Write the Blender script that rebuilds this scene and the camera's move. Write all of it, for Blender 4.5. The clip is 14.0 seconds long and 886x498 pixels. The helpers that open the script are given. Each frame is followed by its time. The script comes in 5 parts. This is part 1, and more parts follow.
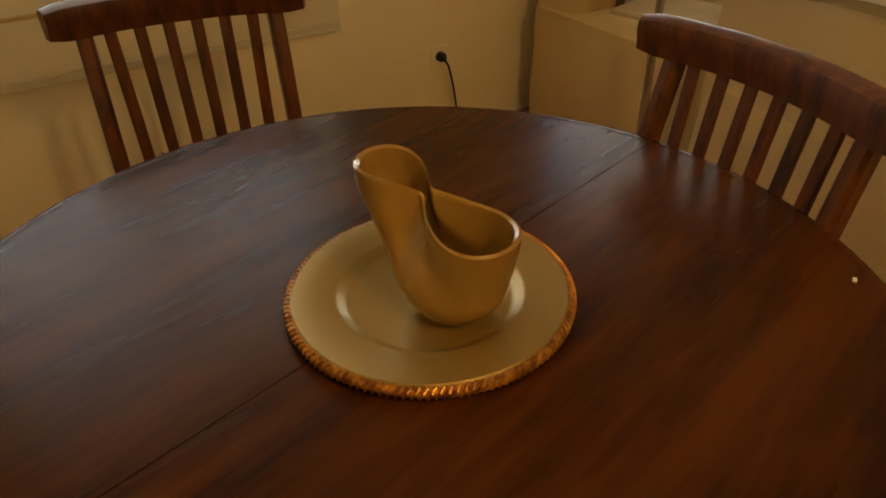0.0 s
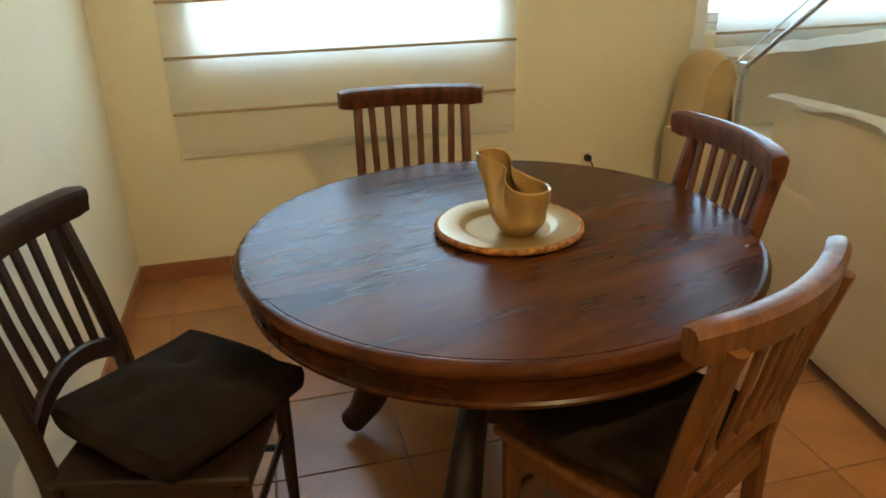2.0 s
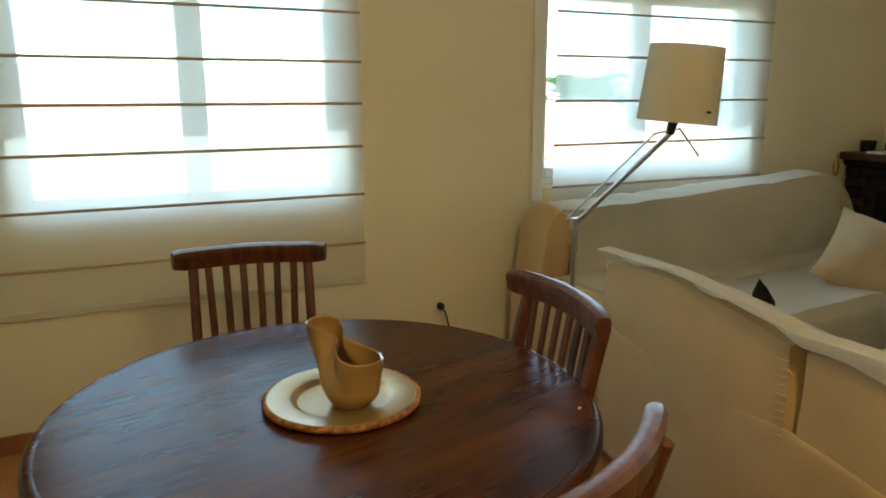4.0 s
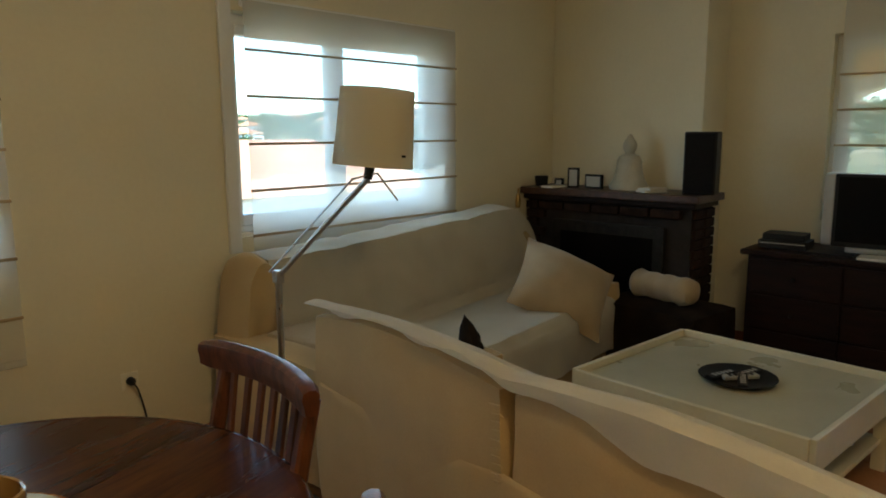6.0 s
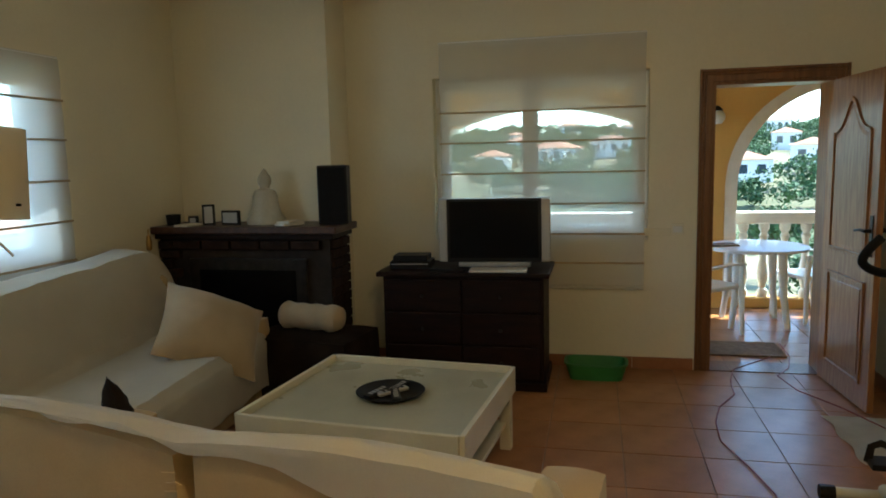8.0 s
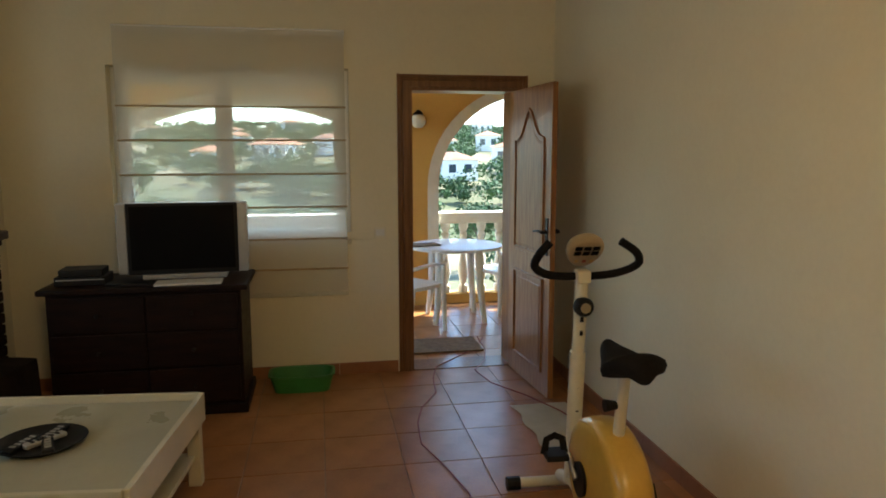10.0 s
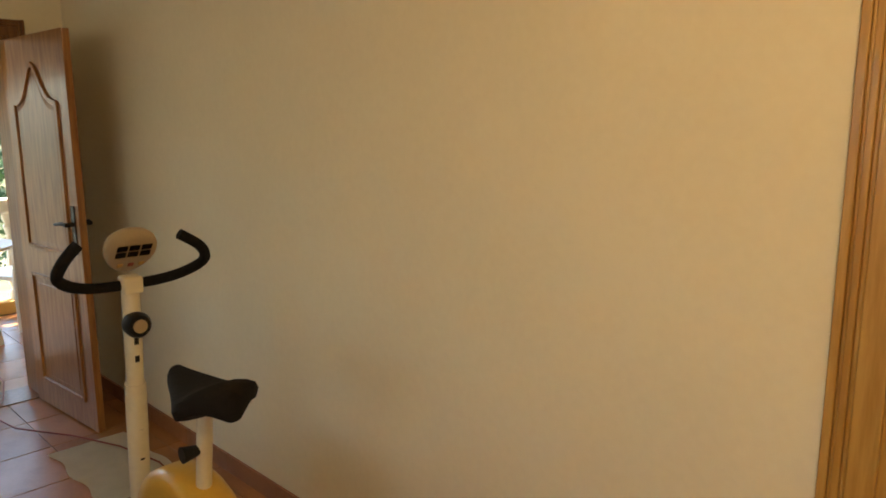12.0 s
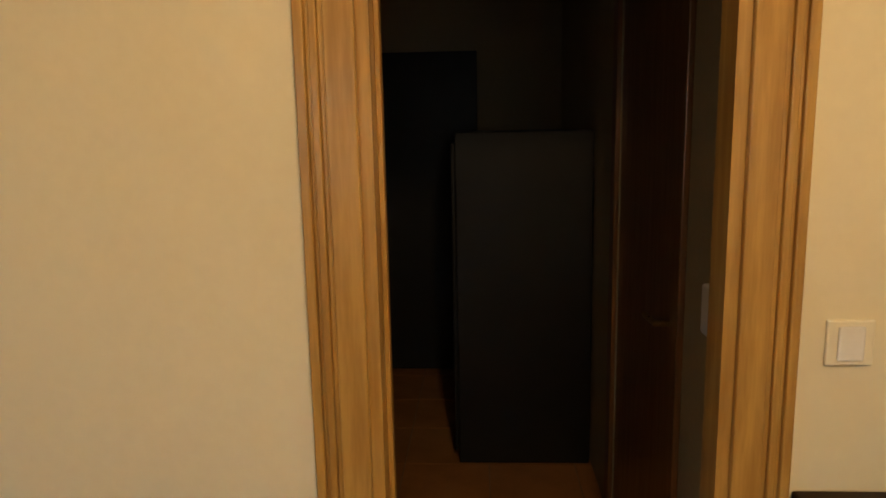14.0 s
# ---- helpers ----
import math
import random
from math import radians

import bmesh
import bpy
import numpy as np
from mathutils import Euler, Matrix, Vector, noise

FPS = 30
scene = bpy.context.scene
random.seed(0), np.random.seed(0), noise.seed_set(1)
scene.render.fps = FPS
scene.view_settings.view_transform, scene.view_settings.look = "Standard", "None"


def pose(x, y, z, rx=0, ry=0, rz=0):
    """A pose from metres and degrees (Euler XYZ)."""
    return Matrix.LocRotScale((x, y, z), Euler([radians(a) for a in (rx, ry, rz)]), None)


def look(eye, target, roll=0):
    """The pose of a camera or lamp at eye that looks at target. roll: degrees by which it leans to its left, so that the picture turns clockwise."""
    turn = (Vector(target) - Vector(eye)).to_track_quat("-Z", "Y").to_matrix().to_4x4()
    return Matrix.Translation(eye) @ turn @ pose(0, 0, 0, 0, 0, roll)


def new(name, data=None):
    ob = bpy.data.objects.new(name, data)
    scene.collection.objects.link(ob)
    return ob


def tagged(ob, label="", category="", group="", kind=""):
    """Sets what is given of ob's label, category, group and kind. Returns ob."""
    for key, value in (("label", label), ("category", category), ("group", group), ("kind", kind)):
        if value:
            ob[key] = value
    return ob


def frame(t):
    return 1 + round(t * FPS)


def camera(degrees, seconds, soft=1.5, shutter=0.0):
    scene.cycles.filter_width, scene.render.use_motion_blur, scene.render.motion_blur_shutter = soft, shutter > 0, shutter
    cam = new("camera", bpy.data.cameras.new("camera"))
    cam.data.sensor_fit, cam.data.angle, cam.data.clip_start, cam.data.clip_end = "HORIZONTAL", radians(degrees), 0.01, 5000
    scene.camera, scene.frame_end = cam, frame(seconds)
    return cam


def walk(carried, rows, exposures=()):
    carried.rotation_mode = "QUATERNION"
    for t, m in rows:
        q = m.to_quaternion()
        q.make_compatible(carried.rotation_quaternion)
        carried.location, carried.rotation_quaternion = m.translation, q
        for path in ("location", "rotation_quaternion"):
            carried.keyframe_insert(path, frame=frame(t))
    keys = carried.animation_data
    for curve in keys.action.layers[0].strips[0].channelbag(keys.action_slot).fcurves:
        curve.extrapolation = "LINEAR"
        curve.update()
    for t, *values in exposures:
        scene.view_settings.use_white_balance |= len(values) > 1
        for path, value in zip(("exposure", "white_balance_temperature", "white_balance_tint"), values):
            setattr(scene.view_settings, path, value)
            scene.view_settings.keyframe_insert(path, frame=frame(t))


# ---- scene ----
cam = camera(64.5, 14.0, soft=1.8)
# path begin
PATH = [
    (0, (0.900, -2.339, 1.356), (1.741, -0.923, 0.221), -1.28),
    (0.5, (0.794, -2.651, 1.422), (1.529, -1.075, 0.435), -0.43),
    (1, (0.822, -2.913, 1.436), (1.312, -1.214, 0.502), -1.09),
    (1.5, (0.750, -3.140, 1.435), (1.214, -1.377, 0.613), -1.11),
    (2, (0.694, -3.329, 1.441), (1.124, -1.540, 0.657), -1.59),
    (2.2, (0.696, -3.365, 1.450), (1.123, -1.561, 0.699), -1.91),
    (4.3, (0.844, -3.284, 1.511), (1.737, -1.539, 1.115), -0.31),
    (4.5, (0.858, -3.283, 1.514), (1.805, -1.564, 1.132), -0.61),
    (5, (0.915, -3.259, 1.518), (1.981, -1.605, 1.166), -1.00),
    (5.5, (0.971, -3.223, 1.518), (2.203, -1.683, 1.186), -0.30),
    (6, (0.981, -3.145, 1.525), (2.440, -1.816, 1.199), -0.28),
    (6.5, (0.962, -3.067, 1.544), (2.648, -2.034, 1.243), -1.54),
    (7, (0.939, -3.050, 1.551), (2.740, -2.230, 1.262), -2.00),
    (7.5, (0.942, -3.051, 1.549), (2.828, -2.441, 1.280), -1.42),
    (7.7, (0.945, -3.050, 1.546), (2.856, -2.519, 1.284), -1.37),
    (9.8, (1.134, -3.217, 1.585), (3.104, -3.434, 1.320), -0.36),
    (10, (1.193, -3.210, 1.576), (3.145, -3.551, 1.304), -0.13),
    (10.5, (1.351, -3.132, 1.591), (3.186, -3.882, 1.327), -0.98),
    (11, (1.475, -3.129, 1.586), (3.177, -4.147, 1.328), -1.11),
    (11.5, (1.630, -3.223, 1.557), (3.158, -4.483, 1.282), -0.91),
    (12, (1.744, -3.420, 1.554), (3.118, -4.838, 1.203), -0.24),
    (12.5, (1.782, -3.601, 1.575), (2.969, -5.174, 1.239), -0.37),
    (13, (1.800, -3.661, 1.584), (2.639, -5.458, 1.325), -0.12),
    (13.5, (1.812, -3.698, 1.585), (2.306, -5.621, 1.344), -0.37),
    (14, (1.813, -3.699, 1.573), (1.918, -5.667, 1.231), -1.14),
]
# path end
EXPOSURES = [(0, 2.87, 9800, 12), (0.5, 3.07, 7600, -6), (1, 3.32, 6200, -9), (2, 3.72, 5700, -6), (4.5, 2.95, 5600, -9), (5.5, 2.65, 5500, -9), (6, 2.52, 5600, -3),
             (6.5, 2.42, 5400, -6), (7.5, 2.52, 5400, -4), (10, 2.6, 6000, 3), (11, 2.67, 6450, 7), (12.5, 3.12, 7300, 8), (14, 2.92, 6900, 8)]
walk(cam, [(t, look(e, g, r)) for t, e, g, r in PATH], EXPOSURES)

# ---- world, sun, lamp ----
SUN_EL, SUN_AZ = radians(52), radians(150)   # azimuth clockwise from +y
world = bpy.data.worlds.new("world")
scene.world = world
world.use_nodes = True
wn = world.node_tree.nodes
sky = wn.new("ShaderNodeTexSky")
sky.sky_type, sky.sun_disc = "NISHITA", False
sky.sun_elevation, sky.sun_rotation = SUN_EL, SUN_AZ
sky.dust_density, sky.ozone_density = 0.3, 2.5
world.node_tree.links.new(sky.outputs[0], wn["Background"].inputs[0])
wn["Background"].inputs[1].default_value = 0.15
sun = new("sun", bpy.data.lights.new("sun", "SUN"))
sun.data.energy, sun.data.angle, sun.data.color = 3.3, radians(0.6), (1.0, 0.95, 0.86)
sd = Vector((math.sin(SUN_AZ) * math.cos(SUN_EL), math.cos(SUN_AZ) * math.cos(SUN_EL), math.sin(SUN_EL)))
sun.matrix_world = look(sd * 50, (0, 0, 0))

# daylight of the sky standing in the window and door openings
for name, eye, aim, wide, high, watts in (("window_daylight", (1.10, -0.075, 1.58), (1.10, -1.0, 1.45), 1.40, 1.15, 0.8),
                                          ("window_daylight", (3.67, -0.075, 1.56), (3.67, -1.0, 1.43), 1.48, 1.05, 0.8),
                                          ("window_daylight", (6.04, -2.65, 1.54), (5.0, -2.65, 1.42), 1.45, 1.10, 0.32),
                                          ("door_daylight", (6.10, -4.21, 1.10), (5.0, -4.21, 1.0), 0.70, 1.80, 0.12)):
    day = new(name, bpy.data.lights.new(name, "AREA"))
    day.data.shape, day.data.size, day.data.size_y = "RECTANGLE", wide, high
    day.data.energy, day.data.color = watts, (0.90, 0.96, 1.0)
    day.matrix_world = look(eye, aim)

# warm ceiling lamp before the hall doorway
lamp = new("ceiling_lamp_light", bpy.data.lights.new("ceiling_lamp_light", "POINT"))
lamp.data.energy, lamp.data.shadow_soft_size, lamp.data.color = 6.0, 0.08, (1.0, 0.66, 0.32)
lamp.location = (1.50, -3.35, 2.42)

# ---- materials ----


def mat(name, a, b=None, rough=0.6, scale=8.0, fine=60.0, bump=0.0, metal=0.0, stretch=(1, 1, 1), coat=0.0,
        rand=0.0, spec=0.5, island=False, contrast=(0.35, 0.65), rvar=0.1, sheen=0.0):
    """Two tones mixed by broad and fine noise, with relief and uneven gloss."""
    m = bpy.data.materials.new(name)
    m.use_nodes = True
    nt = m.node_tree
    N, L = nt.nodes, nt.links
    p = N["Principled BSDF"]
    b = b or tuple(c * 0.8 for c in a)
    tc = N.new("ShaderNodeTexCoord")
    mp = N.new("ShaderNodeMapping")
    mp.inputs["Scale"].default_value = stretch
    L.new(tc.outputs["Object"], mp.inputs[0])
    n1 = N.new("ShaderNodeTexNoise")
    n1.inputs["Scale"].default_value, n1.inputs["Detail"].default_value = scale, 5
    n2 = N.new("ShaderNodeTexNoise")
    n2.inputs["Scale"].default_value, n2.inputs["Detail"].default_value = fine, 3
    L.new(mp.outputs[0], n1.inputs["Vector"])
    L.new(mp.outputs[0], n2.inputs["Vector"])
    add = N.new("ShaderNodeMath")
    add.operation = "MULTIPLY_ADD"
    L.new(n2.outputs["Fac"], add.inputs[0])
    add.inputs[1].default_value = 0.35
    L.new(n1.outputs["Fac"], add.inputs[2])
    mr = N.new("ShaderNodeMapRange")
    mr.inputs["From Min"].default_value, mr.inputs["From Max"].default_value = contrast[0] + 0.17, contrast[1] + 0.17
    L.new(add.outputs[0], mr.inputs["Value"])
    mix = N.new("ShaderNodeMix")
    mix.data_type = "RGBA"
    L.new(mr.outputs[0], mix.inputs["Factor"])
    mix.inputs["A"].default_value, mix.inputs["B"].default_value = (*a, 1), (*b, 1)
    col = mix.outputs["Result"]
    if rand:
        oi = N.new("ShaderNodeNewGeometry" if island else "ShaderNodeObjectInfo")
        r2 = N.new("ShaderNodeMapRange")
        r2.inputs["To Min"].default_value, r2.inputs["To Max"].default_value = 1 - rand, 1 + rand
        L.new(oi.outputs["Random Per Island" if island else "Random"], r2.inputs["Value"])
        hs = N.new("ShaderNodeHueSaturation")
        L.new(r2.outputs[0], hs.inputs["Value"])
        L.new(col, hs.inputs["Color"])
        col = hs.outputs["Color"]
    L.new(col, p.inputs["Base Color"])
    rr = N.new("ShaderNodeMapRange")
    rr.inputs["To Min"].default_value, rr.inputs["To Max"].default_value = max(rough - rvar, 0.02), min(rough + rvar, 1)
    L.new(n1.outputs["Fac"], rr.inputs["Value"])
    L.new(rr.outputs[0], p.inputs["Roughness"])
    p.inputs["Metallic"].default_value = metal
    p.inputs["Specular IOR Level"].default_value = spec
    p.inputs["Coat Weight"].default_value = coat
    p.inputs["Coat Roughness"].default_value = 0.12
    p.inputs["Sheen Weight"].default_value = sheen
    if bump:
        bp = N.new("ShaderNodeBump")
        bp.inputs["Strength"].default_value, bp.inputs["Distance"].default_value = bump, 0.004
        L.new(add.outputs[0], bp.inputs["Height"])
        L.new(bp.outputs[0], p.inputs["Normal"])
    return m


def sheer(name, col, clear):
    """Thin woven fabric that lets some light straight through."""
    m = mat(name, col, tuple(c * 0.93 for c in col), 0.9, 3, 220, 0.05)
    N, L = m.node_tree.nodes, m.node_tree.links
    tr, tl, m1, m2 = N.new("ShaderNodeBsdfTransparent"), N.new("ShaderNodeBsdfTranslucent"), N.new("ShaderNodeMixShader"), N.new("ShaderNodeMixShader")
    tl.inputs[0].default_value = (*col, 1)
    m1.inputs[0].default_value, m2.inputs[0].default_value = 0.62, clear
    L.new(N["Principled BSDF"].outputs[0], m1.inputs[1])
    L.new(tl.outputs[0], m1.inputs[2])
    L.new(m1.outputs[0], m2.inputs[1])
    L.new(tr.outputs[0], m2.inputs[2])
    L.new(m2.outputs[0], N["Material Output"].inputs[0])
    return m


def clear_glass(name):
    m = bpy.data.materials.new(name)
    m.use_nodes = True
    N, L = m.node_tree.nodes, m.node_tree.links
    tr, gl, mx, fr = N.new("ShaderNodeBsdfTransparent"), N.new("ShaderNodeBsdfGlossy"), N.new("ShaderNodeMixShader"), N.new("ShaderNodeFresnel")
    gl.inputs["Roughness"].default_value = 0.02
    fr.inputs["IOR"].default_value = 1.2
    tr.inputs[0].default_value = (0.95, 0.97, 0.96, 1)
    L.new(fr.outputs[0], mx.inputs[0])
    L.new(tr.outputs[0], mx.inputs[1])
    L.new(gl.outputs[0], mx.inputs[2])
    L.new(mx.outputs[0], N["Material Output"].inputs[0])
    return m


M_WALL = mat("cream_plaster", (0.80, 0.735, 0.55), (0.75, 0.685, 0.505), 0.85, 1.2, 45, 0.12)
M_CEIL = mat("ceiling_paint", (0.82, 0.79, 0.72), (0.78, 0.75, 0.68), 0.9, 2, 50, 0.08)
M_TILE = mat("terracotta_tile", (0.40, 0.182, 0.064), (0.32, 0.14, 0.048), 0.34, 6, 70, 0.05, rand=0.1, spec=0.4)
M_GROUT = mat("grout", (0.34, 0.24, 0.17), (0.25, 0.17, 0.12), 0.9, 12, 90, 0.2)
M_SKIRT = mat("skirting_tile", (0.34, 0.15, 0.065), (0.27, 0.115, 0.05), 0.35, 6, 70, 0.05, rand=0.06)
M_TABLE = mat("dark_table_wood", (0.084, 0.025, 0.0056), (0.022, 0.0068, 0.0026), 0.27, 2.0, 13, 0.0, stretch=(1.0, 7, 7), coat=0.02, rvar=0.025, spec=0.12, contrast=(0.30, 0.70), rand=0.10)
M_CHAIR = mat("chair_wood", (0.115, 0.034, 0.011), (0.045, 0.013, 0.006), 0.36, 6, 30, 0.1, stretch=(6, 6, 1), coat=0.12, rand=0.15, spec=0.35)
M_CHAIRD = mat("dark_chair_wood", (0.024, 0.010, 0.006), (0.012, 0.006, 0.004), 0.4, 6, 30, 0.1, stretch=(6, 6, 1), coat=0.10, spec=0.35)
M_CHAIRL = mat("worn_chair_wood", (0.155, 0.060, 0.015), (0.085, 0.031, 0.008), 0.36, 7, 28, 0.15, stretch=(6, 6, 1), coat=0.10, spec=0.35)
M_CUSH = mat("black_cushion", (0.020, 0.013, 0.008), (0.011, 0.007, 0.005), 0.95, 7, 120, 0.3, spec=0.12)
M_VASE = mat("glazed_ochre", (0.36, 0.22, 0.072), (0.29, 0.17, 0.054), 0.10, 4, 30, 0.0, coat=0.6, spec=0.6, rvar=0.03)
M_PLATE = mat("gold_lacquer", (0.35, 0.245, 0.088), (0.32, 0.22, 0.08), 0.33, 2, 90, 0.0, metal=0.5, coat=0.15, rvar=0.02)
M_ROPE = mat("gilt_rope", (0.55, 0.26, 0.07), (0.22, 0.08, 0.02), 0.35, 60, 200, 0.4, metal=0.6)
M_WHITEF = mat("white_window_frame", (0.80, 0.79, 0.76), (0.74, 0.73, 0.70), 0.4, 4, 60, 0.03)
M_SHEER = sheer("sheer_blind", (0.87, 0.85, 0.78), 0.42)
M_BAR = mat("blind_rod", (0.42, 0.32, 0.19), (0.34, 0.25, 0.14), 0.7, 12, 90, 0.1)
M_SOFA = mat("sand_cotton", (0.50, 0.355, 0.165), (0.44, 0.305, 0.135), 0.95, 3, 160, 0.25, sheen=0.2)
M_THROW = mat("white_throw", (0.83, 0.765, 0.63), (0.77, 0.705, 0.57), 0.95, 4, 170, 0.3, sheen=0.25)
M_PILLOW = mat("beige_pillow", (0.40, 0.30, 0.175), (0.34, 0.255, 0.145), 0.95, 5, 170, 0.3, sheen=0.2)
M_CREAM = mat("cream_paint", (0.72, 0.66, 0.48), (0.66, 0.60, 0.43), 0.33, 4, 60, 0.03, coat=0.2)
M_TRAY = mat("green_grey_tray", (0.50, 0.47, 0.33), (0.45, 0.42, 0.29), 0.3, 4, 60, 0.02, coat=0.2)
M_STEEL = mat("brushed_steel", (0.62, 0.61, 0.58), (0.52, 0.51, 0.49), 0.3, 20, 120, 0.02, metal=1.0)
M_SHADE = sheer("lamp_shade_cloth", (0.80, 0.74, 0.60), 0.0)
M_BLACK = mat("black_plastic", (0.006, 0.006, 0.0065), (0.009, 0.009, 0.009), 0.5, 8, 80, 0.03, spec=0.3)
M_SCREEN = mat("tv_screen", (0.004, 0.004, 0.0045), (0.005, 0.005, 0.005), 0.2, 4, 40, 0.0, spec=0.14)
M_SILVER = mat("silver_plastic", (0.46, 0.45, 0.42), (0.42, 0.41, 0.38), 0.4, 8, 60, 0.02, metal=0.3)
M_CABW = mat("dark_cabinet_wood", (0.020, 0.009, 0.006), (0.010, 0.005, 0.004), 0.46, 4, 26, 0.08, stretch=(1, 1, 7), coat=0.03, spec=0.16)
M_MANTEL = mat("mantel_wood", (0.070, 0.026, 0.011), (0.038, 0.014, 0.007), 0.42, 5, 28, 0.1, stretch=(1, 6, 6), coat=0.05)
M_BRICK = mat("dark_brick", (0.034, 0.017, 0.011), (0.018, 0.010, 0.007), 0.85, 14, 80, 0.5, rand=0.22, spec=0.18)
M_MORTAR = mat("sooty_mortar", (0.025, 0.019, 0.015), (0.016, 0.012, 0.010), 0.95, 14, 90, 0.4)
M_SOOT = mat("soot", (0.006, 0.006, 0.006), (0.012, 0.011, 0.01), 0.95, 10, 70, 0.3)
M_FROST = mat("pale_glazed_figure", (0.47, 0.43, 0.32), (0.40, 0.36, 0.27), 0.4, 8, 60, 0.05)
M_OAK = mat("honey_oak", (0.36, 0.165, 0.05), (0.24, 0.10, 0.03), 0.32, 5, 30, 0.08, stretch=(8, 8, 0.9), coat=0.10, spec=0.35)
M_OAKL = mat("light_oak_trim", (0.50, 0.30, 0.085), (0.37, 0.20, 0.05), 0.36, 5, 26, 0.08, stretch=(9, 9, 0.7), coat=0.2)
M_OAKD = mat("brown_door_frame", (0.22, 0.095, 0.03), (0.15, 0.06, 0.02), 0.36, 5, 26, 0.08, stretch=(9, 9, 0.7), coat=0.2)
M_IRON = mat("dark_iron", (0.02, 0.018, 0.016), (0.035, 0.03, 0.025), 0.45, 20, 90, 0.1, metal=0.7)
M_BRASS = mat("brass", (0.55, 0.38, 0.15), (0.42, 0.28, 0.1), 0.3, 20, 90, 0.05, metal=1.0)
M_IVORY = mat("ivory_plastic", (0.80, 0.75, 0.60), (0.77, 0.72, 0.57), 0.4, 8, 60, 0.02)
M_BIKEW = mat("bike_white_paint", (0.74, 0.68, 0.50), (0.68, 0.61, 0.44), 0.35, 8, 60, 0.03, coat=0.3)
M_BIKEY = mat("bike_yellow_plastic", (0.66, 0.40, 0.06), (0.58, 0.34, 0.045), 0.35, 5, 60, 0.03, coat=0.3)
M_FOAM = mat("black_foam", (0.006, 0.0055, 0.006), (0.010, 0.009, 0.009), 0.85, 40, 160, 0.4, spec=0.2)
M_GREEN = mat("green_plastic", (0.05, 0.24, 0.05), (0.04, 0.19, 0.04), 0.4, 6, 60, 0.03)
M_CLOTHW = mat("white_towel", (0.78, 0.74, 0.64), (0.70, 0.66, 0.56), 0.95, 8, 160, 0.5)
M_CABLE = mat("red_cable", (0.30, 0.06, 0.03), (0.24, 0.045, 0.025), 0.5, 20, 90, 0.02)
M_YELLOW = mat("terrace_yellow", (0.66, 0.40, 0.11), (0.60, 0.35, 0.09), 0.85, 1.5, 50, 0.15)
M_STONE = mat("white_cast_stone", (0.76, 0.72, 0.62), (0.68, 0.64, 0.54), 0.8, 8, 70, 0.2)
M_PVC = mat("white_garden_plastic", (0.80, 0.79, 0.76), (0.76, 0.75, 0.72), 0.35, 6, 60, 0.02)
M_MAT = mat("coir_mat", (0.22, 0.15, 0.085), (0.15, 0.10, 0.055), 0.95, 25, 200, 0.7)
# wall plaster with the hall's dimness mixed into its colour
M_HALL_SHADED = mat("shaded_hall_plaster", (0.38, 0.32, 0.20), (0.33, 0.28, 0.18), 0.9, 1.5, 50, 0.1)
M_PAPER = mat("paper", (0.75, 0.72, 0.64), (0.68, 0.65, 0.58), 0.7, 20, 90, 0.05)
M_GLASS = clear_glass("window_glass")
M_EARTH = mat("dry_hillside", (0.24, 0.20, 0.12), (0.09, 0.10, 0.045), 0.95, 0.06, 0.9, 0.2, spec=0.2)
M_VILLA = mat("villa_render", (0.76, 0.72, 0.65), (0.66, 0.62, 0.55), 0.85, 0.4, 5, 0.1, rand=0.12)
M_ROOF = mat("villa_roof", (0.42, 0.20, 0.11), (0.33, 0.15, 0.08), 0.85, 1.2, 8, 0.3, rand=0.15)
M_PANE = mat("villa_pane", (0.05, 0.06, 0.07), (0.03, 0.04, 0.05), 0.15, 2, 9, 0.0)
M_LEAF = mat("pine_foliage", (0.075, 0.125, 0.035), (0.035, 0.07, 0.02), 0.8, 0.7, 6, 0.3, rand=0.3, island=True)
M_BARK = mat("bark", (0.13, 0.09, 0.06), (0.08, 0.055, 0.04), 0.95, 5, 40, 0.6)

# ---- mesh helpers ----


def part(name, bm, material, parent=None, label="", smooth=False):
    me = bpy.data.meshes.new(name)
    bm.normal_update()
    bm.to_mesh(me)
    bm.free()
    me.materials.append(material)
    if smooth:
        me.shade_smooth()
        me.set_sharp_from_angle(angle=radians(38))
    ob = new(name, me)
    if parent:
        ob.parent = parent
    if label:
        ob["label"] = label
    return ob


def thing(name, m, label, category, group="", kind=""):
    e = new(name)
    e.matrix_world = m
    return tagged(e, label, category, group, kind)


def box(bm, lo, hi, bevel=0.0, seg=2, m=None):
    made = bmesh.ops.create_cube(bm, size=1)["verts"]
    s = [hi[i] - lo[i] for i in range(3)]
    c = [(hi[i] + lo[i]) / 2 for i in range(3)]
    for v in made:
        v.co = Vector((v.co.x * s[0] + c[0], v.co.y * s[1] + c[1], v.co.z * s[2] + c[2]))
    if bevel:
        es = list({e for v in made for e in v.link_edges})
        made = bmesh.ops.bevel(bm, geom=es, offset=bevel, segments=seg, affect="EDGES", profile=0.5)["verts"]
    if m is not None:
        bmesh.ops.transform(bm, matrix=m, verts=made)
    return made


def bx(lo, hi, bevel=0.0, seg=2, m=None):
    bm = bmesh.new()
    box(bm, lo, hi, bevel, seg, m)
    return bm


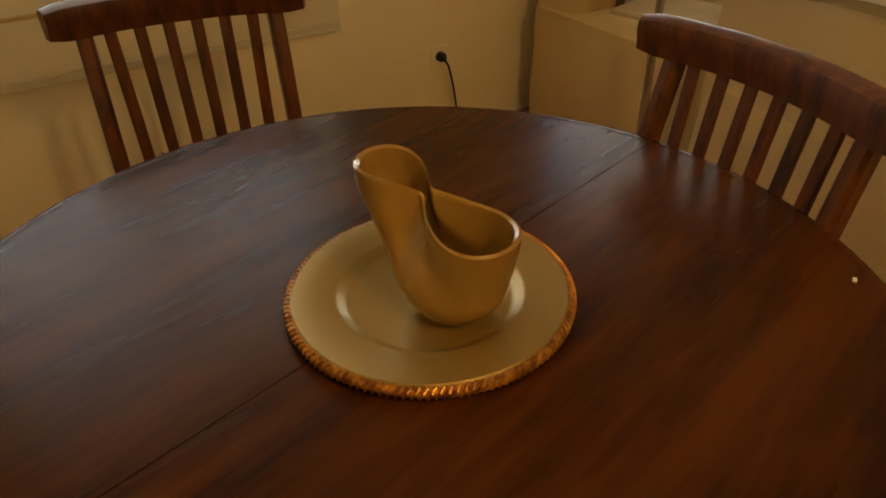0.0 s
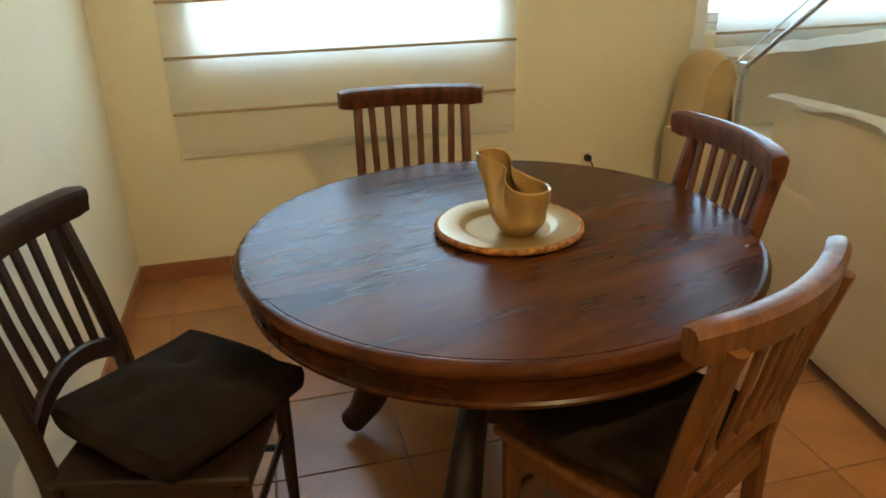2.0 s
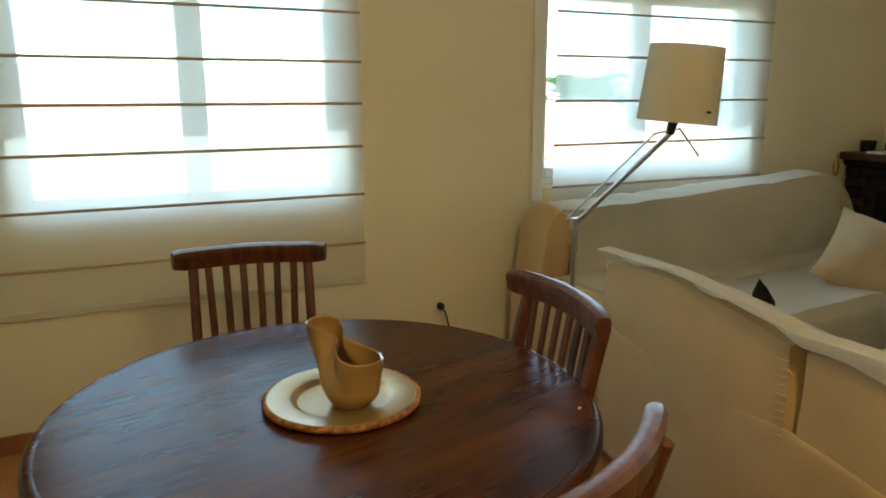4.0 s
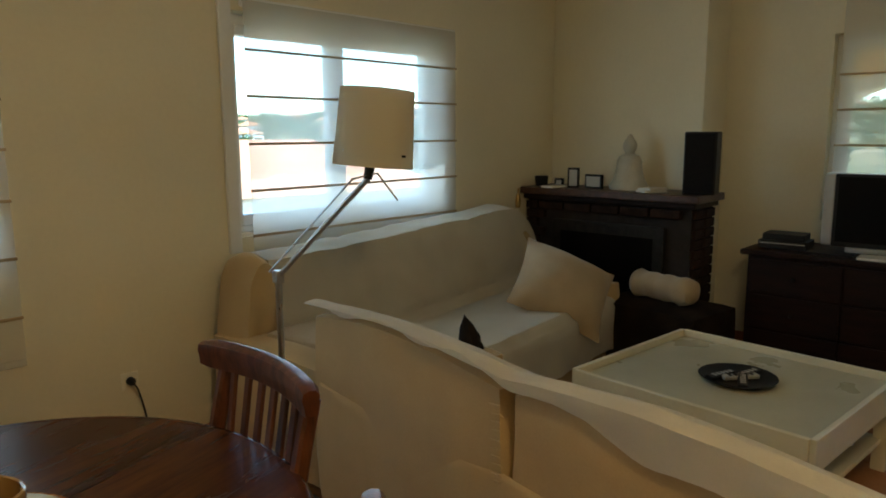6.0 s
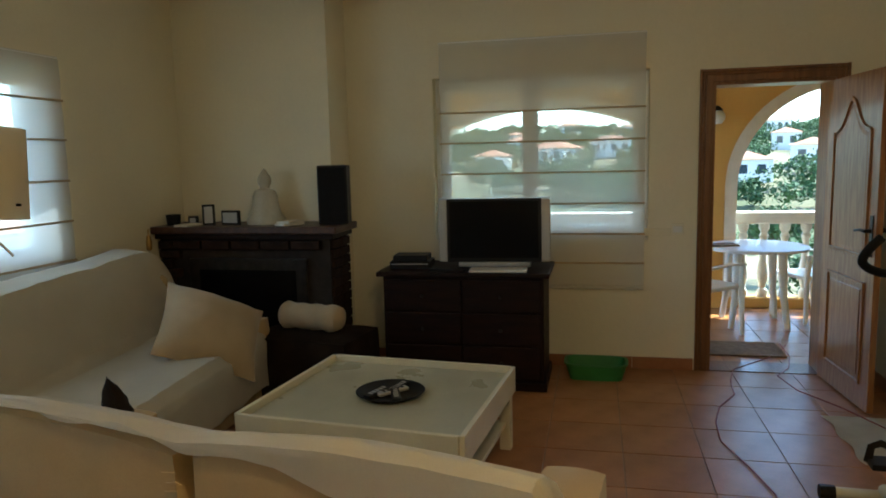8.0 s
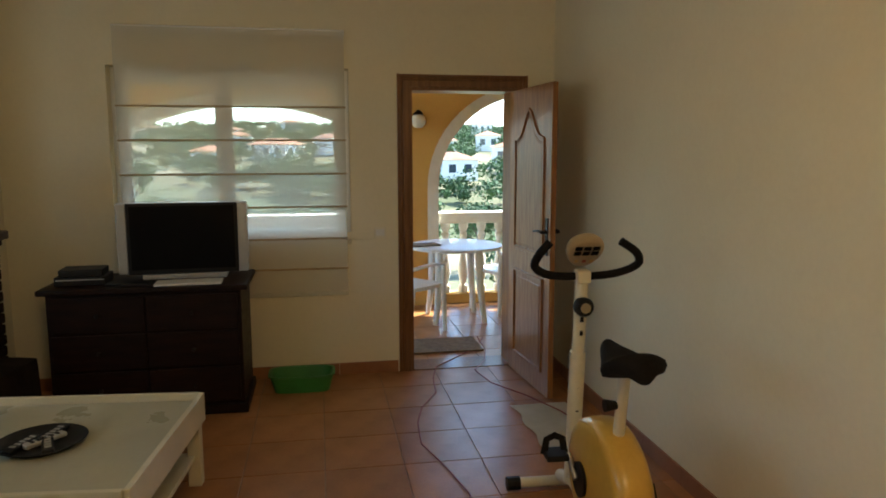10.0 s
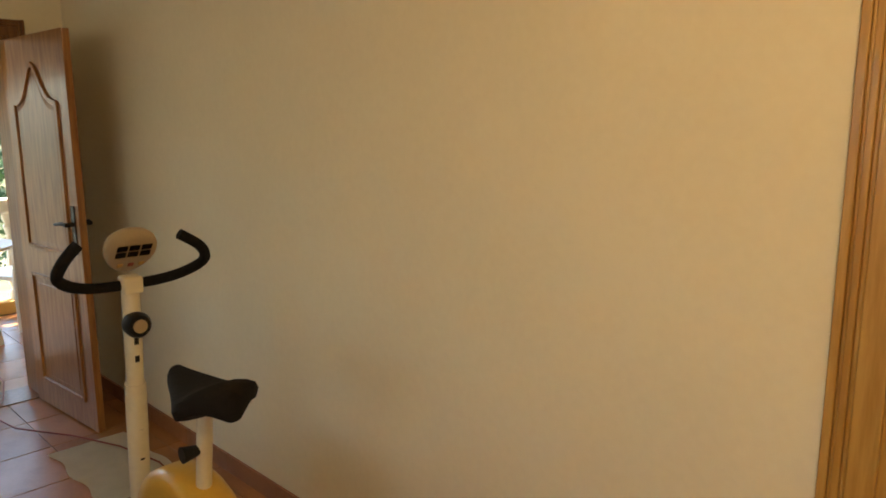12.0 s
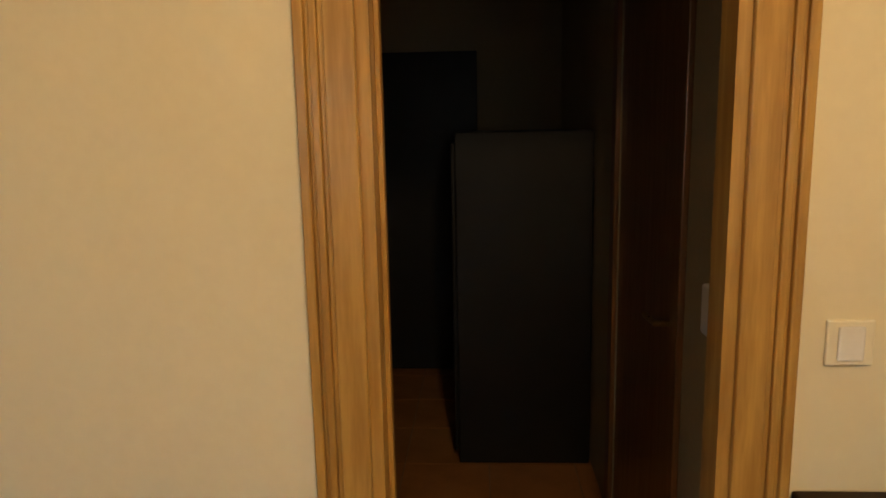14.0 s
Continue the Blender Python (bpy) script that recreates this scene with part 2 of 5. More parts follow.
def tube(bm, pts, r, n=8, caps=True):
    """A round bar along points; r is a number or one per point."""
    pts = [Vector(p) for p in pts]
    rs = r if isinstance(r, (list, tuple)) else [r] * len(pts)
    rings, up = [], Vector((0, 0, 1))
    for i, p in enumerate(pts):
        d = (pts[min(i + 1, len(pts) - 1)] - pts[max(i - 1, 0)]).normalized()
        if i == 0:
            ref = up if abs(d.z) < 0.9 else Vector((1, 0, 0))
            side = d.cross(ref).normalized()
        else:
            side = (side - d * side.dot(d)).normalized()
        oth = d.cross(side)
        rings.append([bm.verts.new(p + rs[i] * (math.cos(2 * math.pi * k / n) * side + math.sin(2 * math.pi * k / n) * oth)) for k in range(n)])
    for a, b in zip(rings, rings[1:]):
        for k in range(n):
            bm.faces.new((a[k], a[(k + 1) % n], b[(k + 1) % n], b[k]))
    if caps:
        bm.faces.new(rings[0][::-1])
        bm.faces.new(rings[-1])
    return bm


def tb(pts, r, n=8):
    bm = tube(bmesh.new(), pts, r, n)
    bmesh.ops.recalc_face_normals(bm, faces=bm.faces)
    return bm


def strip(bm, pts, w, h, up=(0, 0, 1)):
    """A flat bar of section w across, h along up, following points."""
    pts, up, rings = [Vector(p) for p in pts], Vector(up), []
    for i, p in enumerate(pts):
        d = (pts[min(i + 1, len(pts) - 1)] - pts[max(i - 1, 0)]).normalized()
        s = d.cross(up).normalized()
        u = s.cross(d).normalized()
        c = min(w, h) * 0.22
        sec = [(-w / 2 + c, -h / 2), (w / 2 - c, -h / 2), (w / 2, -h / 2 + c), (w / 2, h / 2 - c), (w / 2 - c, h / 2), (-w / 2 + c, h / 2), (-w / 2, h / 2 - c), (-w / 2, -h / 2 + c)]
        rings.append([bm.verts.new(p + s * a + u * b) for a, b in sec])
    for a, b in zip(rings, rings[1:]):
        for k in range(8):
            bm.faces.new((a[k], a[(k + 1) % 8], b[(k + 1) % 8], b[k]))
    bm.faces.new(rings[0][::-1])
    bm.faces.new(rings[-1])
    bmesh.ops.recalc_face_normals(bm, faces=bm.faces)
    return bm


def lathe(prof, n=32, closed=False):
    """A turned shape from (radius, height) pairs about z."""
    bm = bmesh.new()
    rings = []
    for r, z in prof:
        rings.append([bm.verts.new((r * math.cos(2 * math.pi * k / n), r * math.sin(2 * math.pi * k / n), z)) for k in range(n)] if r > 1e-5 else [bm.verts.new((0, 0, z))])
    pairs = list(zip(rings, rings[1:])) + ([(rings[-1], rings[0])] if closed else [])
    for a, b in pairs:
        for k in range(n):
            j = (k + 1) % n
            q = [a[k % len(a)], a[j % len(a)], b[j % len(b)], b[k % len(b)]]
            q = list(dict.fromkeys(q))
            if len(q) > 2:
                bm.faces.new(q)
    bmesh.ops.recalc_face_normals(bm, faces=bm.faces)
    return bm


def soft_box(lo, hi, puff=0.03, cuts=6, wrinkle=0.01, seed=0, freq=5.0):
    """A padded block: rounded, bulging and slightly creased."""
    bm = bmesh.new()
    bmesh.ops.create_cube(bm, size=2)
    bmesh.ops.subdivide_edges(bm, edges=bm.edges, cuts=cuts, use_grid_fill=True)
    h = Vector([(hi[i] - lo[i]) / 2 for i in range(3)])
    c = Vector([(hi[i] + lo[i]) / 2 for i in range(3)])
    for v in bm.verts:
        p = v.co.copy()
        q = Vector((p.x * math.sqrt(max(0, 1 - p.y * p.y / 2 - p.z * p.z / 2 + p.y * p.y * p.z * p.z / 3)),
                    p.y * math.sqrt(max(0, 1 - p.z * p.z / 2 - p.x * p.x / 2 + p.z * p.z * p.x * p.x / 3)),
                    p.z * math.sqrt(max(0, 1 - p.x * p.x / 2 - p.y * p.y / 2 + p.x * p.x * p.y * p.y / 3))))
        g = p.copy()
        for i in range(3):
            r = min(0.06, h[i] * 0.8) / h[i]
            g[i] = math.copysign(min(abs(p[i]), 1), p[i])
        k = 0.16
        s = g.lerp(q, k)
        w = Vector((s.x * h.x, s.y * h.y, s.z * h.z))
        bulge = puff * (1 - p.x ** 2 * 0.9) * (1 - p.y ** 2 * 0.9) * (1 - p.z ** 2 * 0.9)
        m = max(abs(p.x), abs(p.y), abs(p.z))
        nrm = Vector([math.copysign(1, p[i]) if abs(p[i]) == m else 0 for i in range(3)]).normalized()
        w += nrm * puff * (1 - min(1, sum(p[i] ** 2 for i in range(3)) - m * m)) if m else Vector()
        w += nrm * wrinkle * noise.noise((w + Vector((seed, seed * 2, 0))) * freq)
        v.co = c + w
    return bm


def rot_z(x, y, z, deg):
    return pose(x, y, z, 0, 0, deg)

# ---- room shell ----
XE, YC, H, T = 6.12, -4.88, 2.75, 0.25


def wall_x(name, x0, x1, y0, y1, z1, holes, label, material=None):
    """A wall along x between y0 and y1, with openings (x0, x1, z0, z1) cut through."""
    bm = bmesh.new()
    xs = sorted({x0, x1, *[h[0] for h in holes], *[h[1] for h in holes]})
    for a, b in zip(xs, xs[1:]):
        cut = sorted([(h[2], h[3]) for h in holes if h[0] <= a + 1e-6 and h[1] >= b - 1e-6])
        z = 0.0
        for c0, c1 in cut + [(z1, z1)]:
            if c0 - z > 1e-6:
                box(bm, (a, y0, z), (b, y1, c0))
            z = c1
    bmesh.ops.remove_doubles(bm, verts=bm.verts, dist=1e-5)
    return tagged(part(name, bm, material or M_WALL), label, "wall", kind="structure")


def wall_y(name, y0, y1, x0, x1, z1, holes, label, material=None):
    bm = bmesh.new()
    ys = sorted({y0, y1, *[h[0] for h in holes], *[h[1] for h in holes]})
    for a, b in zip(ys, ys[1:]):
        cut = sorted([(h[2], h[3]) for h in holes if h[0] <= a + 1e-6 and h[1] >= b - 1e-6])
        z = 0.0
        for c0, c1 in cut + [(z1, z1)]:
            if c0 - z > 1e-6:
                box(bm, (x0, a, z), (x1, b, c0))
            z = c1
    return tagged(part(name, bm, material or M_WALL), label, "wall", kind="structure")


W1 = (0.36, 1.84, 0.97, 2.20)
W2 = (2.87, 4.46, 1.0, 2.12)
W3 = (-3.42, -1.87, 0.94, 2.14)
DR = (-4.60, -3.83, 0.0, 2.03)
HALL = (1.375, 2.015, 0.0, 2.05)
wall_x("wall_north", -T, XE + T, 0, T, H, [W1, W2], "cream plastered wall with two windows")
wall_y("wall_east", YC, 0, XE, XE + T, H, [W3, DR], "cream plastered wall with window and terrace door")
wall_x("wall_south", -T, XE + T, YC - 0.08, YC, H, [HALL], "long cream plastered wall with hall doorway")
wall_y("wall_west", YC, 0, -T, 0, H, [], "cream plastered wall beside the dining chair")
tagged(part("ceiling", bx((-T, YC - 3.6, H), (XE + T, T, H + 0.3)), M_CEIL), "plain pale painted ceiling", "ceiling", kind="structure")
tagged(part("wall_chimney", bx((5.73, -1.2, 0), (XE, -0.001, H)), M_WALL), "cream chimney breast in the room corner", "wall", kind="structure")
tagged(part("floor", bx((-T, YC - 3.6, -0.2), (XE + T, T, -0.006)), M_GROUT), "grouted floor of terracotta tiles", "floor", kind="structure")


def skirting(name, pts):
    ob = tagged(new(name), "terracotta tile skirting along the wall foot", "baseboard", kind="structure")
    (xa, ya), (xb, yb) = pts
    length = math.hypot(xb - xa, yb - ya)
    n = max(1, round(length / 0.4))
    nx, ny = -(yb - ya) / length, (xb - xa) / length
    for i in range(n):
        a, b = i / n, (i + 1) / n
        g = 0.0015 / length
        p0 = (xa + (xb - xa) * (a + g), ya + (yb - ya) * (a + g))
        p1 = (xa + (xb - xa) * (b - g), ya + (yb - ya) * (b - g))
        q = (p1[0] + nx * 0.011, p1[1] + ny * 0.011)
        lo = (min(p0[0], q[0]), min(p0[1], q[1]), 0)
        hi = (max(p0[0], q[0]), max(p0[1], q[1]), 0.085)
        part("skirting_tile", bx(lo, hi), M_SKIRT, ob)


skirting("baseboard_north", ((5.72, 0), (0.012, 0)))
skirting("baseboard_west", ((0, -0.0), (0, YC + 0.012)))
skirting("baseboard_east_1", ((XE, -3.74), (XE, -1.2)))
skirting("baseboard_south_1", ((2.13, YC), (XE - 0.012, YC)))
skirting("baseboard_south_2", ((0.012, YC), (1.26, YC)))


def window_x(name, w, y, mull, side=1):
    """A white two-leaf window set in a wall along x."""
    x0, x1, z0, z1 = w
    ob = tagged(new(name), "white framed two-leaf window letting in daylight", "window", kind="structure")
    ob.location = (0, y, 0)
    f, d = 0.05, 0.06
    bm = bmesh.new()
    for lo, hi in (((x0, 0, z0), (x0 + f, d, z1)), ((x1 - f, 0, z0), (x1, d, z1)), ((x0 + f, 0, z0), (x1 - f, d, z0 + f)), ((x0 + f, 0, z1 - f), (x1 - f, d, z1))):
        box(bm, lo, hi, 0.004, 1)
    part("window_frame", bm, M_WHITEF, ob)
    for a, b in ((x0 + f, mull), (mull, x1 - f)):
        bm = bmesh.new()
        s = 0.055
        for lo, hi in (((a, -0.012, z0 + f), (a + s, d - 0.01, z1 - f)), ((b - s, -0.012, z0 + f), (b, d - 0.01, z1 - f)), ((a + s, -0.012, z0 + f), (b - s, d - 0.01, z0 + f + s)), ((a + s, -0.012, z1 - f - s), (b - s, d - 0.01, z1 - f))):
            box(bm, lo, hi, 0.004, 1)
        sash = part("sash", bm, M_WHITEF, ob)
        g = part("pane", bx((a + s, 0.018, z0 + f + s), (b - s, 0.022, z1 - f - s)), M_GLASS, sash)
        g.visible_shadow = False
    part("handle", bx((mull - 0.012, -0.05, 1.45), (mull + 0.012, -0.012, 1.56), 0.006), M_WHITEF, ob)
    part("window_sill", bx((x0 + 0.001, -0.06, z0), (x1 - 0.001, -0.013, z0 + 0.018)), M_STONE, ob)
    return ob


window_x("window_1", W1, 0.09, 1.13)
window_x("window_2", W2, 0.09, 3.62)
w3 = window_x("window_3", (-W3[1], -W3[0], W3[2], W3[3]), 0, 2.58)
w3.matrix_world = Matrix.Translation((XE + 0.09, 0, 0)) @ Matrix.Rotation(radians(-90), 4, "Z")
part("casing", bx((2.83, -0.115, 0.93), (2.90, -0.092, 2.16), 0.006), M_WHITEF, bpy.data.objects["window_2"], "white side casing")


def roman_blind(name, m, width, ztop, zbot, bars, label):
    """Sheer fabric hung from a head rail, stiffened by rods, with a hem bar."""
    ob = thing(name, m, label, "blind", "roman blinds at the windows")
    bm = bmesh.new()
    nx = 24
    zs = sorted({ztop, zbot, *bars, *[(a + b) / 2 for a, b in zip([ztop] + bars, bars + [zbot])]}, reverse=True)
    rows = []
    for z in zs:
        off = 0.0 if z in bars or z in (ztop, zbot) else 0.006
        rows.append([bm.verts.new((width * i / nx, -off - (0.0015 + 0.0015 * math.sin(i * 1.3 + z * 3)), z)) for i in range(nx + 1)])
    for a, b in zip(rows, rows[1:]):
        for i in range(nx):
            bm.faces.new((a[i], b[i], b[i + 1], a[i + 1]))
    part("fabric", bm, M_SHEER, ob, "sheer cream fabric", smooth=True)
    part("head_rail", bx((-0.005, 0.002, ztop - 0.03), (width + 0.005, 0.026, ztop + 0.012), 0.004), M_WHITEF, ob)
    for z in bars:
        part("rod", bx((-0.004, -0.013, z - 0.0065), (width + 0.004, -0.004, z + 0.0065), 0.003), M_BAR, ob)
    part("hem", bx((0, -0.007, zbot - 0.012), (width, 0.003, zbot + 0.018), 0.003), M_SHEER, ob)
    part("cord", tb([(width - 0.03, 0.004, ztop), (width - 0.03, 0.006, zbot + 0.2)], 0.0012, 5), M_WHITEF, ob)
    return ob


roman_blind("roman_blind", pose(0.28, -0.035, 0), 1.59, 2.36, 0.61, [2.11, 1.88, 1.66, 1.47, 1.27, 1.04, 0.80], "lowered sheer cream roman blind over the dining window")
roman_blind("roman_blind", pose(2.955, -0.035, 0), 1.565, 2.17, 0.62, [1.935, 1.71, 1.475, 1.24, 1.01, 0.80], "lowered sheer cream roman blind behind the white sofa")
roman_blind("roman_blind", pose(XE - 0.035, -1.93, 0, 0, 0, -90), 1.46, 2.38, 0.60, [1.88, 1.66, 1.435, 1.21, 0.99, 0.78], "lowered sheer cream roman blind behind the television")


# ---- dining corner ----
TX, TY = 1.24, -1.66


def dining_table():
    ob = thing("dining_table", pose(TX, TY, 0, 0, 0, 15), "round dark wooden pedestal dining table with moulded edge", "table")
    R = 0.682
    # two boards with fine joints, trimmed to the circle
    for y0, y1 in ((-R, -0.0008), (0.0008, R)):
        bm = bmesh.new()
        n = 48
        ya, yb = max(y0, -R + 0.001), min(y1, R - 0.001)
        top, bot = [], []
        ys = [ya + (yb - ya) * (0.5 - 0.5 * math.cos(math.pi * i / n)) for i in range(n + 1)]
        rim = [(math.sqrt(max(0, (R - 0.03) ** 2 - y * y)) if abs(y) < R - 0.03 else 0.0, y) for y in ys]
        loop = [(x, y) for x, y in rim] + [(-x, y) for x, y in reversed(rim)]
        clean = []
        for p in loop:
            if not clean or math.hypot(p[0] - clean[-1][0], p[1] - clean[-1][1]) > 1e-4:
                clean.append(p)
        if math.hypot(clean[0][0] - clean[-1][0], clean[0][1] - clean[-1][1]) < 1e-4:
            clean.pop()
        t = [bm.verts.new((x, y, 0.75)) for x, y in clean]
        b = [bm.verts.new((x, y, 0.722)) for x, y in clean]
        bm.faces.new(t)
        bm.faces.new(b[::-1])
        for i in range(len(t)):
            j = (i + 1) % len(t)
            bm.faces.new((t[j], t[i], b[i], b[j]))
        bmesh.ops.recalc_face_normals(bm, faces=bm.faces)
        part("board", bm, M_TABLE, ob)
    part("rim", lathe([(R - 0.0305, 0.7485), (R - 0.022, 0.7505), (R - 0.01, 0.748), (R - 0.001, 0.737), (R, 0.727), (R - 0.006, 0.716), (R - 0.02, 0.708), (R - 0.022, 0.690), (R - 0.03, 0.684), (R - 0.03, 0.655), (R - 0.024, 0.650), (R - 0.026, 0.642), (R - 0.05, 0.640), (R - 0.05, 0.70)], 96, True), M_TABLE, ob, "moulded reddish table rim", True)
    part("pedestal", lathe([(0.0, 0.70), (0.16, 0.70), (0.15, 0.66), (0.085, 0.62), (0.06, 0.57), (0.075, 0.50), (0.105, 0.42), (0.11, 0.34), (0.085, 0.29), (0.10, 0.25), (0.10, 0.19), (0.05, 0.17), (0.0, 0.17)], 32), M_CHAIRD, ob, "", True)
    part("bearer", bx((-0.45, -0.035, 0.66), (0.45, 0.035, 0.72), 0.004), M_CHAIRD, ob)
    for k in range(4):
        a = radians(45 + 90 * k)
        pts, rs = [], []
        for i in range(13):
            s = i / 12
            r = 0.07 + 0.40 * s
            z = 0.36 - 0.34 * s ** 1.4 + 0.09 * math.sin(math.pi * s) + (0.012 if s > 0.93 else 0)
            pts.append((r * math.cos(a), r * math.sin(a), max(z, 0.042)))
            rs.append(0.058 - 0.018 * math.sin(math.pi * min(1, s * 1.1)) if s < 0.9 else 0.042)
        part("leg", tb(pts, rs, 10), M_CHAIRD, ob, "", True)
    return ob


dining_table()


def chair(m, label, wood, cushion_turn=0.0, cushion=True):
    """Slat-back chair, seat towards +y, origin on the floor under the seat."""
    ob = thing("dining_chair", m, label, "chair", "chairs round the dining table")
    w, back = 0.205, -0.20

    def by(z):
        return back - 0.10 * max(0, (z - 0.44) / 0.48) ** 1.3 + 0.02 * (z < 0.2) * (0.2 - z) * -4

    for s in (-1, 1):
        part("back_post", strip(bmesh.new(), [(s * w, by(z), z) for z in (0, 0.15, 0.30, 0.44, 0.55, 0.67, 0.78, 0.89)], 0.034, 0.042, (0, 1, 0)), wood, ob)
        part("front_leg", tb([(s * 0.19, 0.19, z) for z in (0, 0.1, 0.25, 0.36, 0.42)], [0.014, 0.018, 0.021, 0.023, 0.023], 10), wood, ob, "", True)
        part("side_rail", bx((s * 0.195 - 0.012, -0.19, 0.37), (s * 0.195 + 0.012, 0.18, 0.43), 0.004), wood, ob)
        part("side_stretcher", tb([(s * 0.195, -0.19, 0.2), (s * 0.19, 0.19, 0.2)], 0.010, 8), wood, ob)
    part("front_rail", bx((-0.18, 0.178, 0.37), (0.18, 0.202, 0.43), 0.004), wood, ob)
    part("back_rail", bx((-0.19, -0.212, 0.37), (0.19, -0.188, 0.43), 0.004), wood, ob)
    part("front_stretcher", tb([(-0.19, 0.19, 0.26), (0.19, 0.19, 0.26)], 0.010, 8), wood, ob)
    part("seat", bx((-0.225, -0.20, 0.43), (0.225, 0.225, 0.455), 0.010, 3), wood, ob)

    def bow(x, deep=0.055):
        return -deep * (1 - (x / 0.27) ** 2)

    # top rail: thick, bowed, rounded over, ends overhang the posts
    pts = [(x, by(0.90) + bow(x) + 0.045, 0.905) for x in [-0.27 + 0.54 * i / 16 for i in range(17)]]
    bm = bmesh.new()
    rings = []
    sec = [(-0.017, -0.035), (0.017, -0.035), (0.020, -0.015), (0.022, 0.008), (0.024, 0.024), (0.014, 0.036), (-0.004, 0.038), (-0.022, 0.030), (-0.026, 0.012), (-0.02, -0.01)]
    for i, p in enumerate(pts):
        d = (Vector(pts[min(i + 1, 16)]) - Vector(pts[max(i - 1, 0)])).normalized()
        s = Vector((d.y, -d.x, 0))
        k = 0.82 if i in (0, 16) else 1.0
        rings.append([bm.verts.new(Vector(p) + s * a * k + Vector((0, 0, b * k))) for a, b in sec])
    for a, b in zip(rings, rings[1:]):
        for j in range(10):
            bm.faces.new((a[j], a[(j + 1) % 10], b[(j + 1) % 10], b[j]))
    bm.faces.new(rings[0][::-1])
    bm.faces.new(rings[-1])
    bmesh.ops.recalc_face_normals(bm, faces=bm.faces)
    part("top_rail", bm, wood, ob, "", True)
    # lower rail: arched upward, carrying the slats
    low = [(x, by(0.60) + bow(x, 0.035) + 0.02, 0.585 - 0.055 * (abs(x) / 0.19) ** 2) for x in [-0.19 + 0.38 * i / 12 for i in range(13)]]
    part("lower_rail", strip(bmesh.new(), low, 0.022, 0.05), wood, ob)
    for i in range(6):
        x = -0.142 + 0.284 * i / 5
        zl = 0.585 - 0.055 * (abs(x) / 0.19) ** 2
        part("slat", strip(bmesh.new(), [(x, by(0.60) + bow(x, 0.035) + 0.02, zl), (x * 1.04, (by(0.6) + by(0.88)) / 2 + bow(x, 0.045) + 0.03, 0.73), (x * 1.08, by(0.88) + bow(x) + 0.045, 0.885)], 0.026, 0.012, (0, 1, 0)), wood, ob)
    if cushion:
        pad = soft_box((-0.205, -0.205, 0.0), (0.205, 0.205, 0.062), 0.018, 15, 0.014, m.translation.x * 7, 7.0)
        for v in pad.verts:
            if v.co.z > 0.03:
                for tx in (-0.08, 0.08):
                    for ty in (-0.08, 0.08):
                        v.co.z -= 0.020 * math.exp(-((v.co.x - tx) ** 2 + (v.co.y - ty) ** 2) / 0.0011)
        c = tagged(part("seat_cushion", pad, M_CUSH, None, "", True),
                   "tufted black square seat cushion on the chair", "cushion", "black cushions on the chairs")
        c.matrix_world = m @ pose(0, 0.02, 0.474, 0, 0, cushion_turn)
    return ob


chair(pose(1.18, -0.97, 0.0, 0, 0, 172) @ Matrix.Diagonal((1, 1, 1.03, 1)), "reddish brown slat-back wooden chair below the window blind", M_CHAIR)
chair(pose(1.655, -1.635, 0, 0, 0, 86) @ Matrix.Diagonal((1, 1, 1.025, 1)), "reddish brown slat-back wooden chair beside the sofa back", M_CHAIR)
chair(pose(1.40, -2.17, 0, 0, 0, 27) @ Matrix.Diagonal((1, 1, 0.965, 1)), "worn light brown slat-back wooden chair tucked at the table", M_CHAIRL)
chair(pose(0.40, -1.85, 0, 0, 0, -104), "very dark slat-back wooden chair pulled out by the wall", M_CHAIRD, 59)


def charger_plate(m):
    ob = thing("charger_plate", m, "round gold lacquered charger plate with rope edge", "plate")
    part("dish", lathe([(0, 0.006), (0.105, 0.006), (0.112, 0.008), (0.120, 0.016), (0.126, 0.018), (0.178, 0.022), (0.181, 0.020), (0.178, 0.016), (0.12, 0.006), (0.11, 0.0), (0, 0.0)], 72), M_PLATE, ob, "", True)
    n = 130
    bm = bmesh.new()
    tube(bm, [(0.182 * math.cos(2 * math.pi * k / 72), 0.182 * math.sin(2 * math.pi * k / 72), 0.013) for k in range(73)], 0.0068, 8, False)
    for k in range(n):
        a = 2 * math.pi * k / n
        d = Vector((math.cos(a), math.sin(a), 0))
        tn = Vector((-d.y, d.x, 0))
        pts = [d * (0.182 + 0.0072 * math.cos(u)) + Vector((0, 0, 0.013 + 0.0072 * math.sin(u))) + tn * (u - 1.0) * 0.0042 for u in (-1.6, -0.6, 0.5, 1.5, 2.4)]
        tube(bm, pts, 0.0021, 5)
    bmesh.ops.recalc_face_normals(bm, faces=bm.faces)
    part("rope_edge", bm, M_ROPE, ob, "twisted copper-gold rope edge", True)
    return ob


charger_plate(pose(1.272, -1.675, 0.7505) @ Matrix.Diagonal((1.045, 1.045, 1, 1)))


